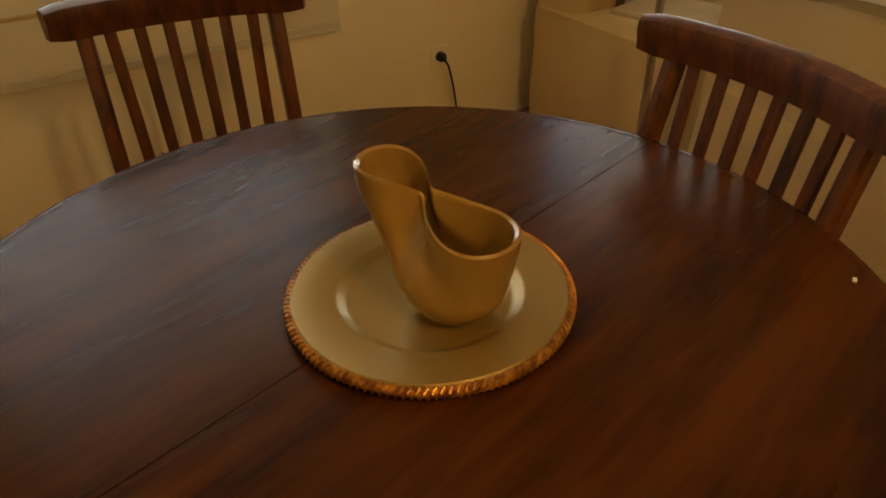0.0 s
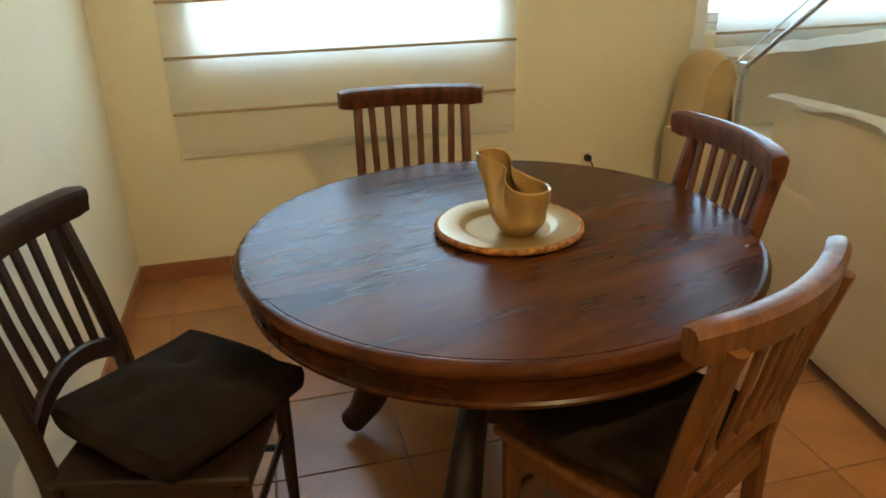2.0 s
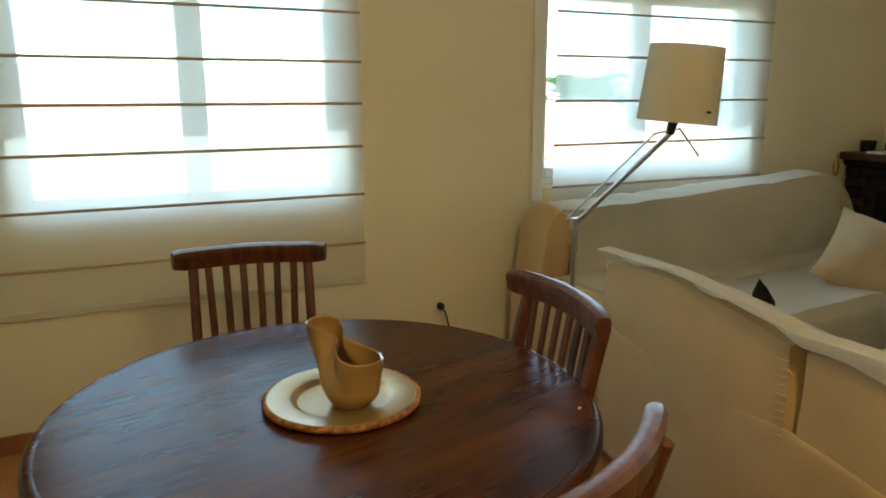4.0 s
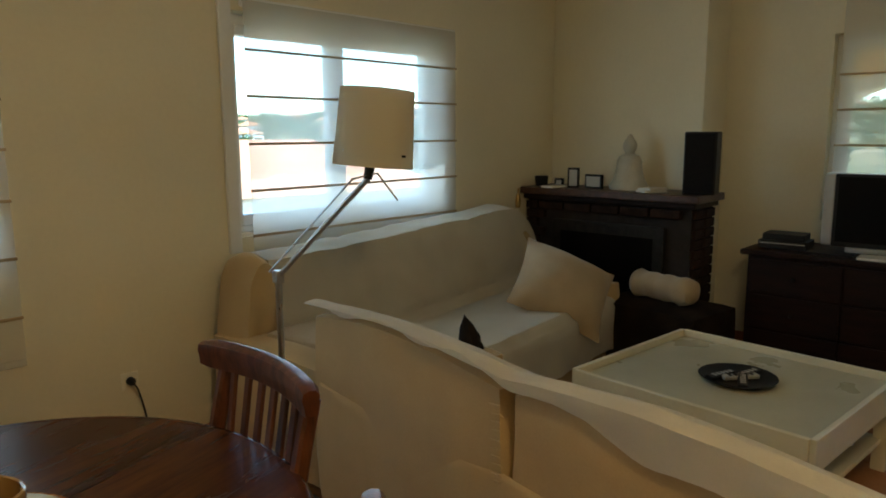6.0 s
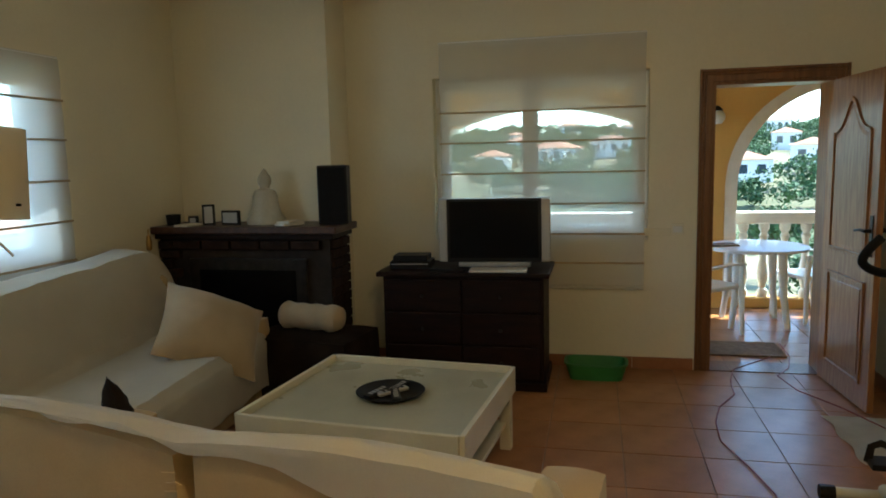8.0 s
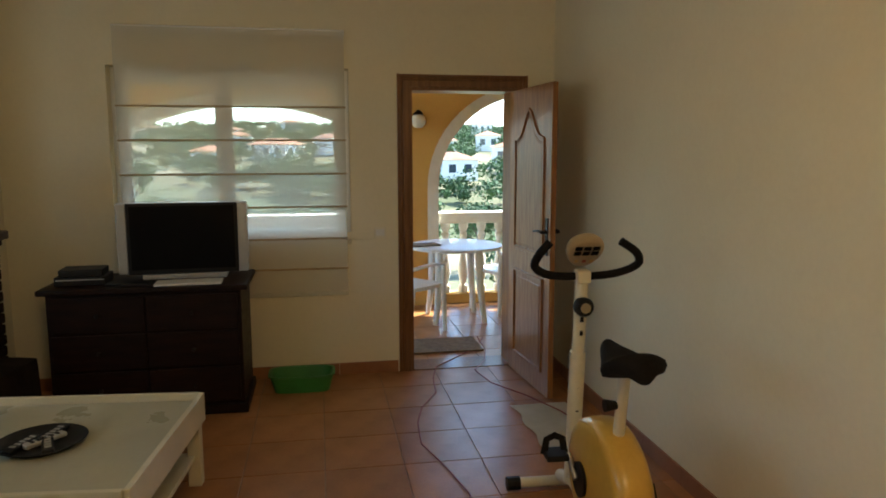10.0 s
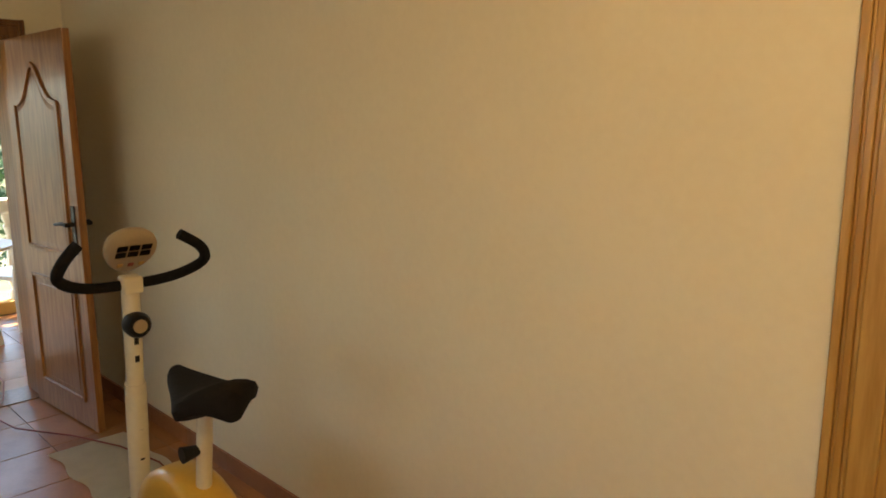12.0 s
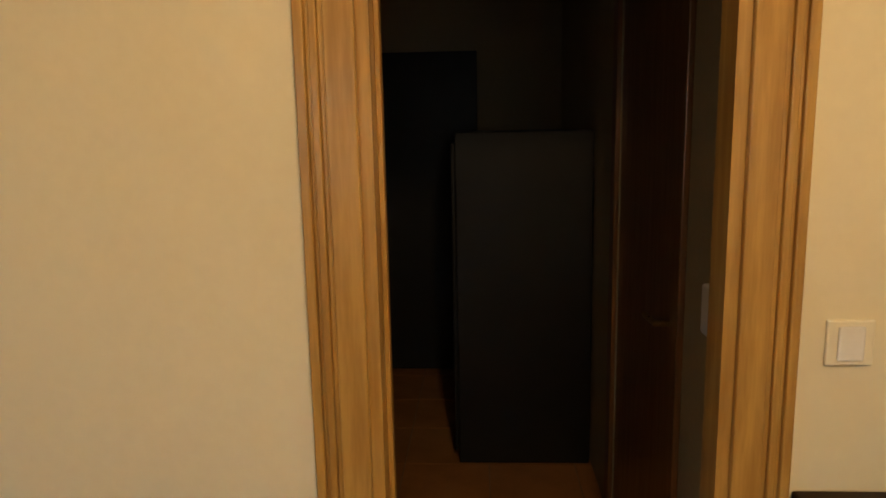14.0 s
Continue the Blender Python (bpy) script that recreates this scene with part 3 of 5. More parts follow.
def vase(m):
    """A hollow pot whose round foot opens into a long S-waisted mouth, high at one end."""
    bm = bmesh.new()
    n, rows = 112, 22
    ca, cb, ra, rb = Vector((-0.058, 0.012)), Vector((0.058, -0.010)), 0.048, 0.063

    def mouth(a):
        """Distance from the waist to the rim of two joined lobes, along one direction."""
        d = Vector((math.cos(a), math.sin(a)))
        near, far = 0.0, 0.16
        for _ in range(26):
            mid = (near + far) / 2
            q = d * mid
            if (ra / max((q - ca).length, 1e-4)) ** 4 + (rb / max((q - cb).length, 1e-4)) ** 4 > 1.35:
                near = mid
            else:
                far = mid
        return near

    reach = [mouth(2 * math.pi * k / n) for k in range(n)]

    def outline(a, k, inset):
        s = k / rows
        c, d = math.cos(a), math.sin(a)
        r = reach[round(a / (2 * math.pi) * n) % n]
        belly = 0.048 + 0.027 * math.sin(min(1.0, s * 2.8) * math.pi / 2)
        u = min(1.0, s * 1.06) ** 1.45
        u = u * u * (3 - 2 * u)
        x0, y0 = 0.026 + belly * c, -0.004 + belly * 0.92 * d
        x, y = x0 + (r * c - x0) * u, y0 + (r * d - y0) * u
        m = math.hypot(x - 0.02 * (1 - u), y)
        if m > 1e-6:
            x, y = x - (x - 0.02 * (1 - u)) / m * inset, y - y / m * inset
        tall = 0.162 - 0.036 * math.tanh(x / 0.040)
        return Vector((x, y, tall * s))

    outer = [[bm.verts.new(outline(2 * math.pi * k / n, i, 0)) for k in range(n)] for i in range(rows + 1)]
    lip = [bm.verts.new(outline(2 * math.pi * k / n, rows, 0.004) + Vector((0, 0, 0.003))) for k in range(n)]
    inner = [[bm.verts.new(outline(2 * math.pi * k / n, i, 0.0085)) for k in range(n)] for i in range(rows, 1, -1)]
    rings = outer + [lip] + inner
    for a, b in zip(rings, rings[1:]):
        for k in range(n):
            bm.faces.new((a[k], a[(k + 1) % n], b[(k + 1) % n], b[k]))
    bm.faces.new(outer[0][::-1])
    bm.faces.new(inner[-1])
    bmesh.ops.recalc_face_normals(bm, faces=bm.faces)
    ob = tagged(part("vase", bm, M_VASE, None, "", True), "glazed ochre ceramic vase with pinched slanting mouth", "vase")
    ob.matrix_world = m
    return ob


vase(pose(1.27, -1.69, 0.7575, 0, 0, -50))
crumb = tagged(part("crumb", bx((-0.005, -0.003, 0), (0.005, 0.003, 0.003), 0.001), M_PAPER), "tiny white paper crumb on the table", "crumb")
crumb.matrix_world = pose(1.79, -1.965, 0.7515, 0, 0, 30)


def wall_socket(m):
    ob = thing("wall_socket", m, "ivory wall socket with black plug and cable", "socket")
    part("plate", bx((-0.04, -0.008, -0.04), (0.04, 0, 0.04), 0.004), M_IVORY, ob)
    part("plug", tb([(0, -0.008, 0), (0, -0.03, 0), (0, -0.045, -0.004)], [0.02, 0.019, 0.008], 12), M_BLACK, ob, "black plug", True)
    part("cable", tb([(0, -0.045, -0.004), (0.012, -0.055, -0.03), (0.035, -0.05, -0.12), (0.06, -0.04, -0.25), (0.09, -0.03, -0.40)], 0.0045, 6), M_BLACK, ob, "black cable", True)
    return ob


wall_socket(pose(2.29, 0, 0.41))


# ---- sitting area ----
def sofa(name, m, length, label, depth=0.84):
    """Back along local +y edge, seat towards -y; x along the length."""
    ob = thing(name, m, label, "sofa")
    L2 = length / 2
    part("base", soft_box((-L2, 0.02 - depth, 0.05), (L2, -0.02, 0.30), 0.006, 8, 0.004, 1), M_SOFA, ob, "", True)
    for i in range(2):
        part("seat_cushion", soft_box((-L2 + 0.2 + i * (L2 - 0.2), -depth, 0.29), (-L2 + 0.2 + (i + 1) * (L2 - 0.2), -0.2, 0.45), 0.02, 8, 0.012, 3 + i), M_SOFA, ob, "", True)
    for s in (-1, 1):
        part("arm", soft_box((s * L2 - (0.2 if s > 0 else 0), -depth, 0.06), (s * L2 + (0 if s > 0 else 0.2), -0.03, 0.60), 0.02, 8, 0.01, 6 + s), M_SOFA, ob, "", True)
    for x in (-L2 + 0.07, L2 - 0.07):
        for y in (0.08 - depth, -0.08):
            part("foot", tb([(x, y, 0.0), (x, y, 0.06)], [0.02, 0.026], 10), M_CABW, ob)
    return ob


s1 = sofa("sofa", rot_z(2.388, -2.02, 0, 81.5), 1.94, "sand-coloured two-seat fabric sofa seen from behind")
# back of the near sofa: two padded panels that meet in a gathered seam
for x0, x1, k in ((-0.945, -0.075, 0), (-0.075, 0.985, 1)):
    bm = soft_box((x0, -0.23, 0.22), (x1, 0.0, 0.89), 0.012, 14, 0.012, 11 + k, 4.0)
    for v in bm.verts:
        u = (v.co.x - x0) / (x1 - x0)
        if v.co.z > 0.55:
            v.co.z += (v.co.z - 0.55) / 0.3 * (0.035 * math.sin(math.pi * min(1, max(0, u))) - 0.015)
        v.co.y += 0.03 * max(0, (0.75 - v.co.z)) * -0.2
        if v.co.z > 0.6:
            v.co.z -= 0.75 * max(0.0, -0.05 - v.co.y) * (v.co.z - 0.6) / 0.3
    part("backrest", bm, M_SOFA, s1, "sand cotton back panel", True)
bm = bmesh.new()
for i in range(10):
    z = 0.60 + i * 0.024 + random.uniform(-0.004, 0.004)
    tube(bm, [(-0.075 + random.uniform(0.0, 0.02), 0.005, z - 0.004), (-0.06, 0.0085, z + 0.002), (-0.045, 0.0085, z), (-0.03 + random.uniform(0, 0.02), 0.003, z - 0.006)], [0.001, 0.0026, 0.0022, 0.001], 7)
bmesh.ops.recalc_face_normals(bm, faces=bm.faces)
part("gathered_seam", bm, M_SOFA, s1, "", True)
part("back_panel", soft_box((-0.965, -0.02, 0.06), (0.965, 0.006, 0.62), 0.003, 10, 0.004, 21, 3.0), M_SOFA, s1, "", True)


def throw(name, m, x0, x1, prof, label, seed, slack=0.012, sag=None, hang=None):
    """A cloth draped over a profile of (y, z) points, with folds."""
    bm = bmesh.new()
    nx = 60
    fine = []
    for (a, b) in zip(prof, prof[1:]):
        for i in range(5):
            fine.append((a[0] + (b[0] - a[0]) * i / 5, a[1] + (b[1] - a[1]) * i / 5))
    fine.append(prof[-1])
    drop = [0.0] * len(fine)
    if hang:
        fine = [(0.018, fine[0][1] - 0.003)] * 6 + fine
        drop = [1.0, 0.8, 0.6, 0.4, 0.2, 0.0] + drop
    rows = []
    for j, (y, z) in enumerate(fine):
        row = []
        for i in range(nx + 1):
            x = x0 + (x1 - x0) * i / nx
            e = noise.noise((x * 3.2 + seed, j * 0.16, seed)) * slack * 2 + noise.noise((x * 9 + seed, j * 0.4, 2)) * slack * 0.7
            hem = noise.noise((x * 5, seed, 9)) * 0.03 if j in (0, len(fine) - 1) else 0
            row.append(bm.verts.new((x + 0.01 * noise.noise((j * 0.4, x, seed)), y + e * 0.5, z + abs(e) * 0.8 + hem + (sag(x) if sag else 0) - (hang(x) * drop[j] if hang else 0))))
        rows.append(row)
    for a, b in zip(rows, rows[1:]):
        for i in range(nx):
            bm.faces.new((a[i], a[i + 1], b[i + 1], b[i]))
    geo = bmesh.ops.solidify(bm, geom=bm.faces[:], thickness=0.006)
    bmesh.ops.recalc_face_normals(bm, faces=bm.faces)
    ob = tagged(part(name, bm, M_THROW, None, "", True), label, "throw", "white throws on the sofas")
    ob.matrix_world = m
    return ob


def bumps(x):
    u = (x + 0.985) / 0.91 if x < -0.075 else (x + 0.075) / 1.06
    return 0.028 * math.sin(math.pi * min(1, max(0, u))) - 0.008 - 5.0 * max(0.0, -0.955 - x)


def overhang(x):
    """How far the throw falls down the outside of the sofa back, longer towards the open end."""
    return 0.004 + 0.15 * max(0.0, min(1.0, (-0.02 - x) / 0.93)) + 0.004 * math.sin(x * 11)


throw("sofa_throw", rot_z(2.388, -2.02, 0, 81.5), -1.0, 0.985, [(0.006, 0.911), (-0.028, 0.918), (-0.11, 0.888), (-0.20, 0.825), (-0.27, 0.74), (-0.30, 0.52), (-0.34, 0.478), (-0.60, 0.485), (-0.82, 0.48), (-0.88, 0.42), (-0.885, 0.2)],
      "white cotton throw draped over the sofa back and seat", 3, 0.007, bumps, overhang)

s2 = sofa("sofa", pose(3.80, -0.10, 0), 2.34, "long sand-coloured sofa under the window with white cover", 0.96)
part("backrest", soft_box((-1.0, -0.26, 0.25), (1.0, -0.02, 0.92), 0.02, 12, 0.012, 31, 3.0), M_SOFA, s2, "", True)
for sx in (-1, 1):
    bm = soft_box((0.98 if sx > 0 else -1.13, -0.30, 0.30), (1.17 if sx > 0 else -0.97, -0.02, 0.88 if sx > 0 else 0.95), 0.02, 10, 0.008, 41 + sx)
    for v in bm.verts:
        up = max(0.0, v.co.z - 0.62) / 0.32
        v.co.z -= 0.13 * up * min(1.3, abs(v.co.x - sx * 1.05) / 0.09) ** 2.2
        v.co.x -= sx * 0.03 * up
    part("back_corner", bm, M_SOFA, s2, "rounded sand cotton corner pad", True)
throw("sofa_throw", pose(3.80, -0.10, 0), -0.97, 1.19, [(-0.01, 0.75), (-0.005, 0.945), (-0.10, 0.99), (-0.25, 0.965), (-0.315, 0.75), (-0.35, 0.54), (-0.40, 0.485), (-0.70, 0.49), (-0.96, 0.482), (-1.005, 0.42), (-1.01, 0.15)],
      "white cotton cover spread over the long sofa", 17, 0.014, lambda x: 0.03 * math.sin(x * 2.2 + 0.3) + 0.035 * math.exp(-((x - 0.88) / 0.22) ** 2) - 2.6 * max(0.0, x - 0.96) ** 2)


def pillow(name, m, w, h, t, material, label, seed):
    bm = bmesh.new()
    n = 18
    sides = []
    for s in (-1, 1):
        rows = []
        for j in range(n + 1):
            row = []
            for i in range(n + 1):
                u, v = 2 * i / n - 1, 2 * j / n - 1
                k = (1 - abs(u) ** 2.6) * (1 - abs(v) ** 2.6)
                pull = 1 - 0.07 * (1 - abs(u) ** 2) * abs(v) ** 2 - 0.07 * (1 - abs(v) ** 2) * abs(u) ** 2
                d = noise.noise((u * 2 + seed, v * 2, s)) * 0.02 * k
                row.append(bm.verts.new((u * w / 2 * pull, s * (t / 2 * max(k, 0) ** 0.7 + d), v * h / 2 * pull)))
            rows.append(row)
        for a, b in zip(rows, rows[1:]):
            for i in range(n):
                bm.faces.new((a[i], a[i + 1], b[i + 1], b[i]) if s < 0 else (b[i], b[i + 1], a[i + 1], a[i]))
    bmesh.ops.remove_doubles(bm, verts=bm.verts, dist=0.0008)
    bmesh.ops.recalc_face_normals(bm, faces=bm.faces)
    ob = tagged(part(name, bm, material, None, "", True), label, "pillow")
    ob.matrix_world = m
    return ob


pillow("pillow", pose(4.46, -0.93, 0.615, -48, 24, -52), 0.58, 0.52, 0.30, M_PILLOW, "large beige pillow leaning on the sofa arm", 5)
for i, (dx, r) in enumerate(((0.0, 4), (0.012, -3), (-0.01, 7))):
    fb = tagged(part("folded_blanket", soft_box((-0.17, -0.22, 0), (0.17, 0.22, 0.05), 0.006, 6, 0.008, 50 + i, 6.0), M_PILLOW, None, "", True),
                "folded beige blanket stacked on the sofa end", "blanket", "folded blankets on the sofa")
    fb.matrix_world = pose(2.80 + dx + 0.12, -0.66, 0.47 + 0.056 * i, 0, 0, r)
pillow("dark_pillow", pose(3.30, -1.20, 0.585, -15, 30, 40), 0.26, 0.24, 0.09, M_CUSH, "small black pillow on the sofa", 9)

ot = thing("ottoman", rot_z(5.0, -1.32, 0, -8), "low black padded stool before the fireplace", "stool")
part("body", soft_box((-0.25, -0.36, 0.05), (0.25, 0.36, 0.50), 0.015, 6, 0.008, 2), M_CUSH, ot, "", True)
for x in (-0.2, 0.2):
    for y in (-0.3, 0.3):
        part("foot", tb([(x, y, 0), (x, y, 0.07)], [0.016, 0.02], 8), M_CABW, ot)


def bolster(m):
    pts = [(0, -0.24 + 0.48 * i / 16, 0) for i in range(17)]
    rs = [0.02, 0.07] + [0.082 + 0.005 * math.sin(i * 1.7) for i in range(13)] + [0.07, 0.02]
    bm = tb(pts, rs, 24)
    for v in bm.verts:
        v.co += Vector((v.co.x, 0, v.co.z)).normalized() * 0.010 * noise.noise(v.co * 13)
    ob = tagged(part("bolster", bm, M_PILLOW, None, "", True), "cream rolled blanket lying on the black stool", "bolster")
    ob.matrix_world = m
    return ob


bolster(pose(4.98, -1.32, 0.59, 0, 0, -14))


def coffee_table(m):
    ob = thing("coffee_table", m, "square cream painted tray-top coffee table with shelf", "table")
    a, b = 0.49, 0.525
    part("tray", bx((-a + 0.02, -b + 0.02, 0.395), (a - 0.02, b - 0.02, 0.412)), M_TRAY, ob, "greenish cream sunken tray")
    for s in (-1, 1):
        part("rail", bx((-a, s * b - 0.012, 0.31), (a, s * b + 0.012, 0.445), 0.004), M_CREAM, ob)
        part("rail", bx((s * a - 0.012, -b + 0.0125, 0.31), (s * a + 0.012, b - 0.0125, 0.445), 0.004), M_CREAM, ob)
        for t in (-1, 1):
            part("leg", bx((s * (a - 0.035) - 0.03, t * (b - 0.035) - 0.03, 0), (s * (a - 0.035) + 0.03, t * (b - 0.035) + 0.03, 0.40), 0.005), M_CREAM, ob)
    part("shelf", bx((-a + 0.03, -b + 0.03, 0.13), (a - 0.03, b - 0.03, 0.155), 0.003), M_CREAM, ob)
    return ob


coffee_table(rot_z(4.135, -2.06, 0, -5.5))


def tray_of_remotes(m):
    ob = thing("black_dish", m, "round black dish on the coffee table", "dish")
    part("dish", lathe([(0, 0.0), (0.13, 0.0), (0.165, 0.022), (0.17, 0.024), (0.166, 0.026), (0.128, 0.008), (0, 0.008)], 48), M_BLACK, ob, "", True)


tray_of_remotes(pose(4.13, -2.08, 0.4125))
for x, y, r, c, lab in ((4.10, -2.02, 70, M_BLACK, "dark remote control in the black dish"), (4.13, -2.09, 50, M_SILVER, "grey remote control in the black dish"), (4.19, -2.10, 75, M_BLACK, "black remote control resting on the dish"), (4.08, -2.12, 110, M_BLACK, "short black remote control in the dish")):
    rc = thing("remote_control", pose(x, y, 0.423, 0, 0, r), lab, "remote control", "remote controls in the dish")
    part("body", bx((-0.022, -0.085, 0), (0.022, 0.085, 0.018), 0.005), c, rc)
    for j in range(5):
        part("button", bx((-0.012, -0.06 + j * 0.026, 0.0175), (0.012, -0.048 + j * 0.026, 0.021)), M_BLACK if c is M_SILVER else M_SILVER, rc)
bk = tagged(part("magazine", bx((-0.11, -0.15, 0), (0.11, 0.15, 0.012), 0.001), M_PAPER), "magazine lying on the coffee table shelf", "magazine")
bk.matrix_world = pose(4.40, -2.34, 0.1555, 0, 0, 20)


def floor_lamp():
    ob = thing("floor_lamp", pose(2.52, -0.88, 0), "steel jointed floor lamp with cream drum shade", "lamp")
    part("base", lathe([(0, 0.0), (0.14, 0.0), (0.14, 0.012), (0.13, 0.018), (0.02, 0.022), (0, 0.022)], 40), M_STEEL, ob, "", True)
    part("pole", tb([(0, 0, 0.02), (0.0, 0, 0.98)], 0.013, 12), M_STEEL, ob, "", True)
    part("joint", bx((-0.018, -0.018, 0.955), (0.018, 0.018, 1.005), 0.006), M_STEEL, ob)
    top = Vector((0.125, -0.39, 1.366))
    part("arm", tb([(0.0, 0.0, 0.98), top], 0.0105, 10), M_STEEL, ob, "", True)
    part("tension_rod", tb([(-0.03, 0.015, 1.0), top + Vector((-0.045, 0.03, 0.0))], 0.004, 8), M_STEEL, ob)
    part("link", tb([top + Vector((-0.05, 0.03, 0.0)), top + Vector((0.02, -0.03, 0.02)), top + Vector((0.06, -0.09, -0.075))], 0.004, 8), M_STEEL, ob)
    part("lamp_holder", tb([top, top + Vector((0.008, -0.01, 0.06))], [0.016, 0.019], 14), M_BLACK, ob, "black lamp holder", True)
    bm = lathe([(0.141, 0.0), (0.129, 0.265), (0.1265, 0.265), (0.1385, 0.0)], 56, True)
    sh = part("shade", bm, M_SHADE, ob, "cream drum shade", True)
    sh.matrix_local = Matrix.Translation(top + Vector((0.012, -0.015, 0.045))) @ pose(0, 0, 0, 3, 4, 0)
    part("spider", tb([(-0.14, 0, 0.05), (0.14, 0, 0.05)], 0.003, 6), M_STEEL, sh)
    part("switch", bx((-0.008, -0.155, 0.04), (0.008, -0.148, 0.048), 0.002), M_BLACK, sh)
    return ob


floor_lamp()


# ---- fireplace corner ----
def fireplace():
    ob = thing("fireplace", pose(5.36, -0.72, 0), "dark brick corner fireplace with wooden mantel shelf", "fireplace")
    part("core", bx((0.03, -0.58, 0), (0.37, 0.70, 1.04)), M_MORTAR, ob)
    part("mantel_shelf", bx((-0.07, -0.66, 1.075), (0.369, 0.715, 1.125), 0.008), M_MANTEL, ob, "dark wooden mantel shelf")
    part("mantel_beam", bx((-0.02, -0.62, 1.035), (0.369, 0.715, 1.074), 0.006), M_CABW, ob)
    part("hearth", bx((-0.22, -0.62, 0), (0.029, 0.70, 0.10), 0.006), M_BRICK, ob)
    part("firebox", bx((0.010, -0.40, 0.14), (0.0295, 0.44, 0.86)), M_SOOT, ob, "sooty black firebox")
    part("fire_door", bx((-0.012, -0.42, 0.12), (0.009, 0.46, 0.90), 0.006), M_IRON, ob)
    part("door_glass", bx((-0.016, -0.34, 0.20), (-0.0125, 0.38, 0.82)), M_SCREEN, ob)
    part("door_handle", tb([(-0.035, -0.30, 0.36), (-0.035, -0.30, 0.55)], 0.008, 8), M_BRASS, ob)
    mesh = None
    row = 0
    z = 0.105
    while z < 1.02:
        y = -0.58 + (0.06 if row % 2 else 0.0)
        while y < 0.69:
            w = min(0.215, 0.70 - y)
            if not (y + w > -0.42 and y < 0.46 and z < 0.90) and w > 0.05:
                if abs(w - 0.215) < 1e-6 and mesh:
                    b = new("brick", mesh)
                    b.parent = ob
                else:
                    b = part("brick", bx((0, 0, 0), (0.05, w - 0.008, 0.058), 0.004, 1), M_BRICK, ob)
                    if abs(w - 0.215) < 1e-6:
                        mesh = b.data
                b.location = (-0.015 + random.uniform(-0.003, 0.003), y, z)
            y += 0.223
        for x in (0.045, 0.21):
            b = part("brick", bx((0, 0, 0), (0.15, 0.03, 0.058), 0.004, 1), M_BRICK, ob) if row == 0 else new("brick", side)
            side = b.data
            b.parent = ob
            b.location = (x + (0.005 if row % 2 else 0), -0.602, z)
        z += 0.066
        row += 1
    return ob


fireplace()


def loudspeaker(m):
    ob = thing("loudspeaker", m, "tall black loudspeaker standing on the mantel shelf", "speaker")
    part("cabinet", bx((-0.09, -0.10, 0), (0.09, 0.10, 0.40), 0.008), M_BLACK, ob)
    part("grille", bx((-0.098, -0.09, 0.012), (-0.0905, 0.09, 0.388), 0.004), M_FOAM, ob)


loudspeaker(pose(5.50, -1.305, 1.1255, 0, 0, 12))
st = lathe([(0, 0), (0.135, 0), (0.14, 0.03), (0.12, 0.06), (0.10, 0.10), (0.09, 0.16), (0.088, 0.20), (0.07, 0.235), (0.035, 0.25), (0.034, 0.26), (0.047, 0.285), (0.050, 0.31), (0.043, 0.335), (0.026, 0.355), (0.016, 0.375), (0, 0.39)], 28)
for v in st.verts:
    v.co.x *= 0.7
st_ob = tagged(part("statue", st, M_FROST, None, "", True), "pale glazed seated statue on the mantel shelf", "statue")
st_ob.matrix_world = pose(5.52, -0.78, 1.1255, 0, 0, 10)


def picture_frame(m, w, h, label):
    ob = thing("photo_frame", m, label, "photo frame", "photo frames on the mantel shelf")
    part("frame", bx((-0.012, -w / 2, 0), (0.012, w / 2, h), 0.003), M_BLACK, ob)
    part("photo", bx((-0.0145, -w / 2 + 0.014, 0.014), (-0.0125, w / 2 - 0.014, h - 0.014)), M_SILVER, ob, "greyish photo print")
    part("stand", bx((0.012, -0.01, 0), (0.05, 0.01, 0.006)), M_BLACK, ob)


picture_frame(pose(5.44, -0.38, 1.1255, 0, 0, 20), 0.085, 0.145, "upright black photo frame on the mantel shelf")
picture_frame(pose(5.46, -0.54, 1.1255, 0, 0, -6), 0.145, 0.10, "wide dark photo frame on the mantel shelf")
picture_frame(pose(5.50, -0.22, 1.1255, 0, 0, 10), 0.07, 0.06, "small dark photo frame on the mantel shelf")
cn = thing("candle_holder", pose(5.44, -0.10, 1.1255), "dark glass candle holder on the mantel shelf", "candle holder")
part("cup", lathe([(0, 0), (0.045, 0), (0.052, 0.075), (0.047, 0.075), (0.04, 0.008), (0, 0.008)], 24), M_BLACK, cn, "", True)
part("candle", lathe([(0, 0.009), (0.03, 0.009), (0.03, 0.055), (0, 0.055)], 16), M_PAPER, cn)
for x, y, z, r in ((5.37, -0.26, 1.1255, 84), (5.42, -1.00, 1.1255, 60), (5.43, -1.005, 1.1405, 75)):
    b = tagged(part("booklet", bx((-0.055, -0.085, 0), (0.055, 0.085, 0.0145), 0.001), M_PAPER), "pale booklet lying on the mantel shelf", "booklet", "booklets on the mantel shelf")
    b.matrix_world = pose(x, y, z, 0, 0, r)
br = thing("fire_tool", pose(5.262, 0.0 - 0.012, 0.86), "brass bell-pull hanging at the mantel end", "ornament")
part("hook", tb([(0.03, 0, 0.25), (0.0, 0, 0.25), (0, 0, 0.2)], 0.005, 6), M_BRASS, br)
part("plate", lathe([(0, 0.1), (0.018, 0.11), (0.022, 0.16), (0.012, 0.21), (0, 0.215)], 16), M_BRASS, br, "", True)
part("tassel", tb([(0, 0, 0.1), (0, 0, 0.04)], [0.006, 0.014], 10), M_IVORY, br)


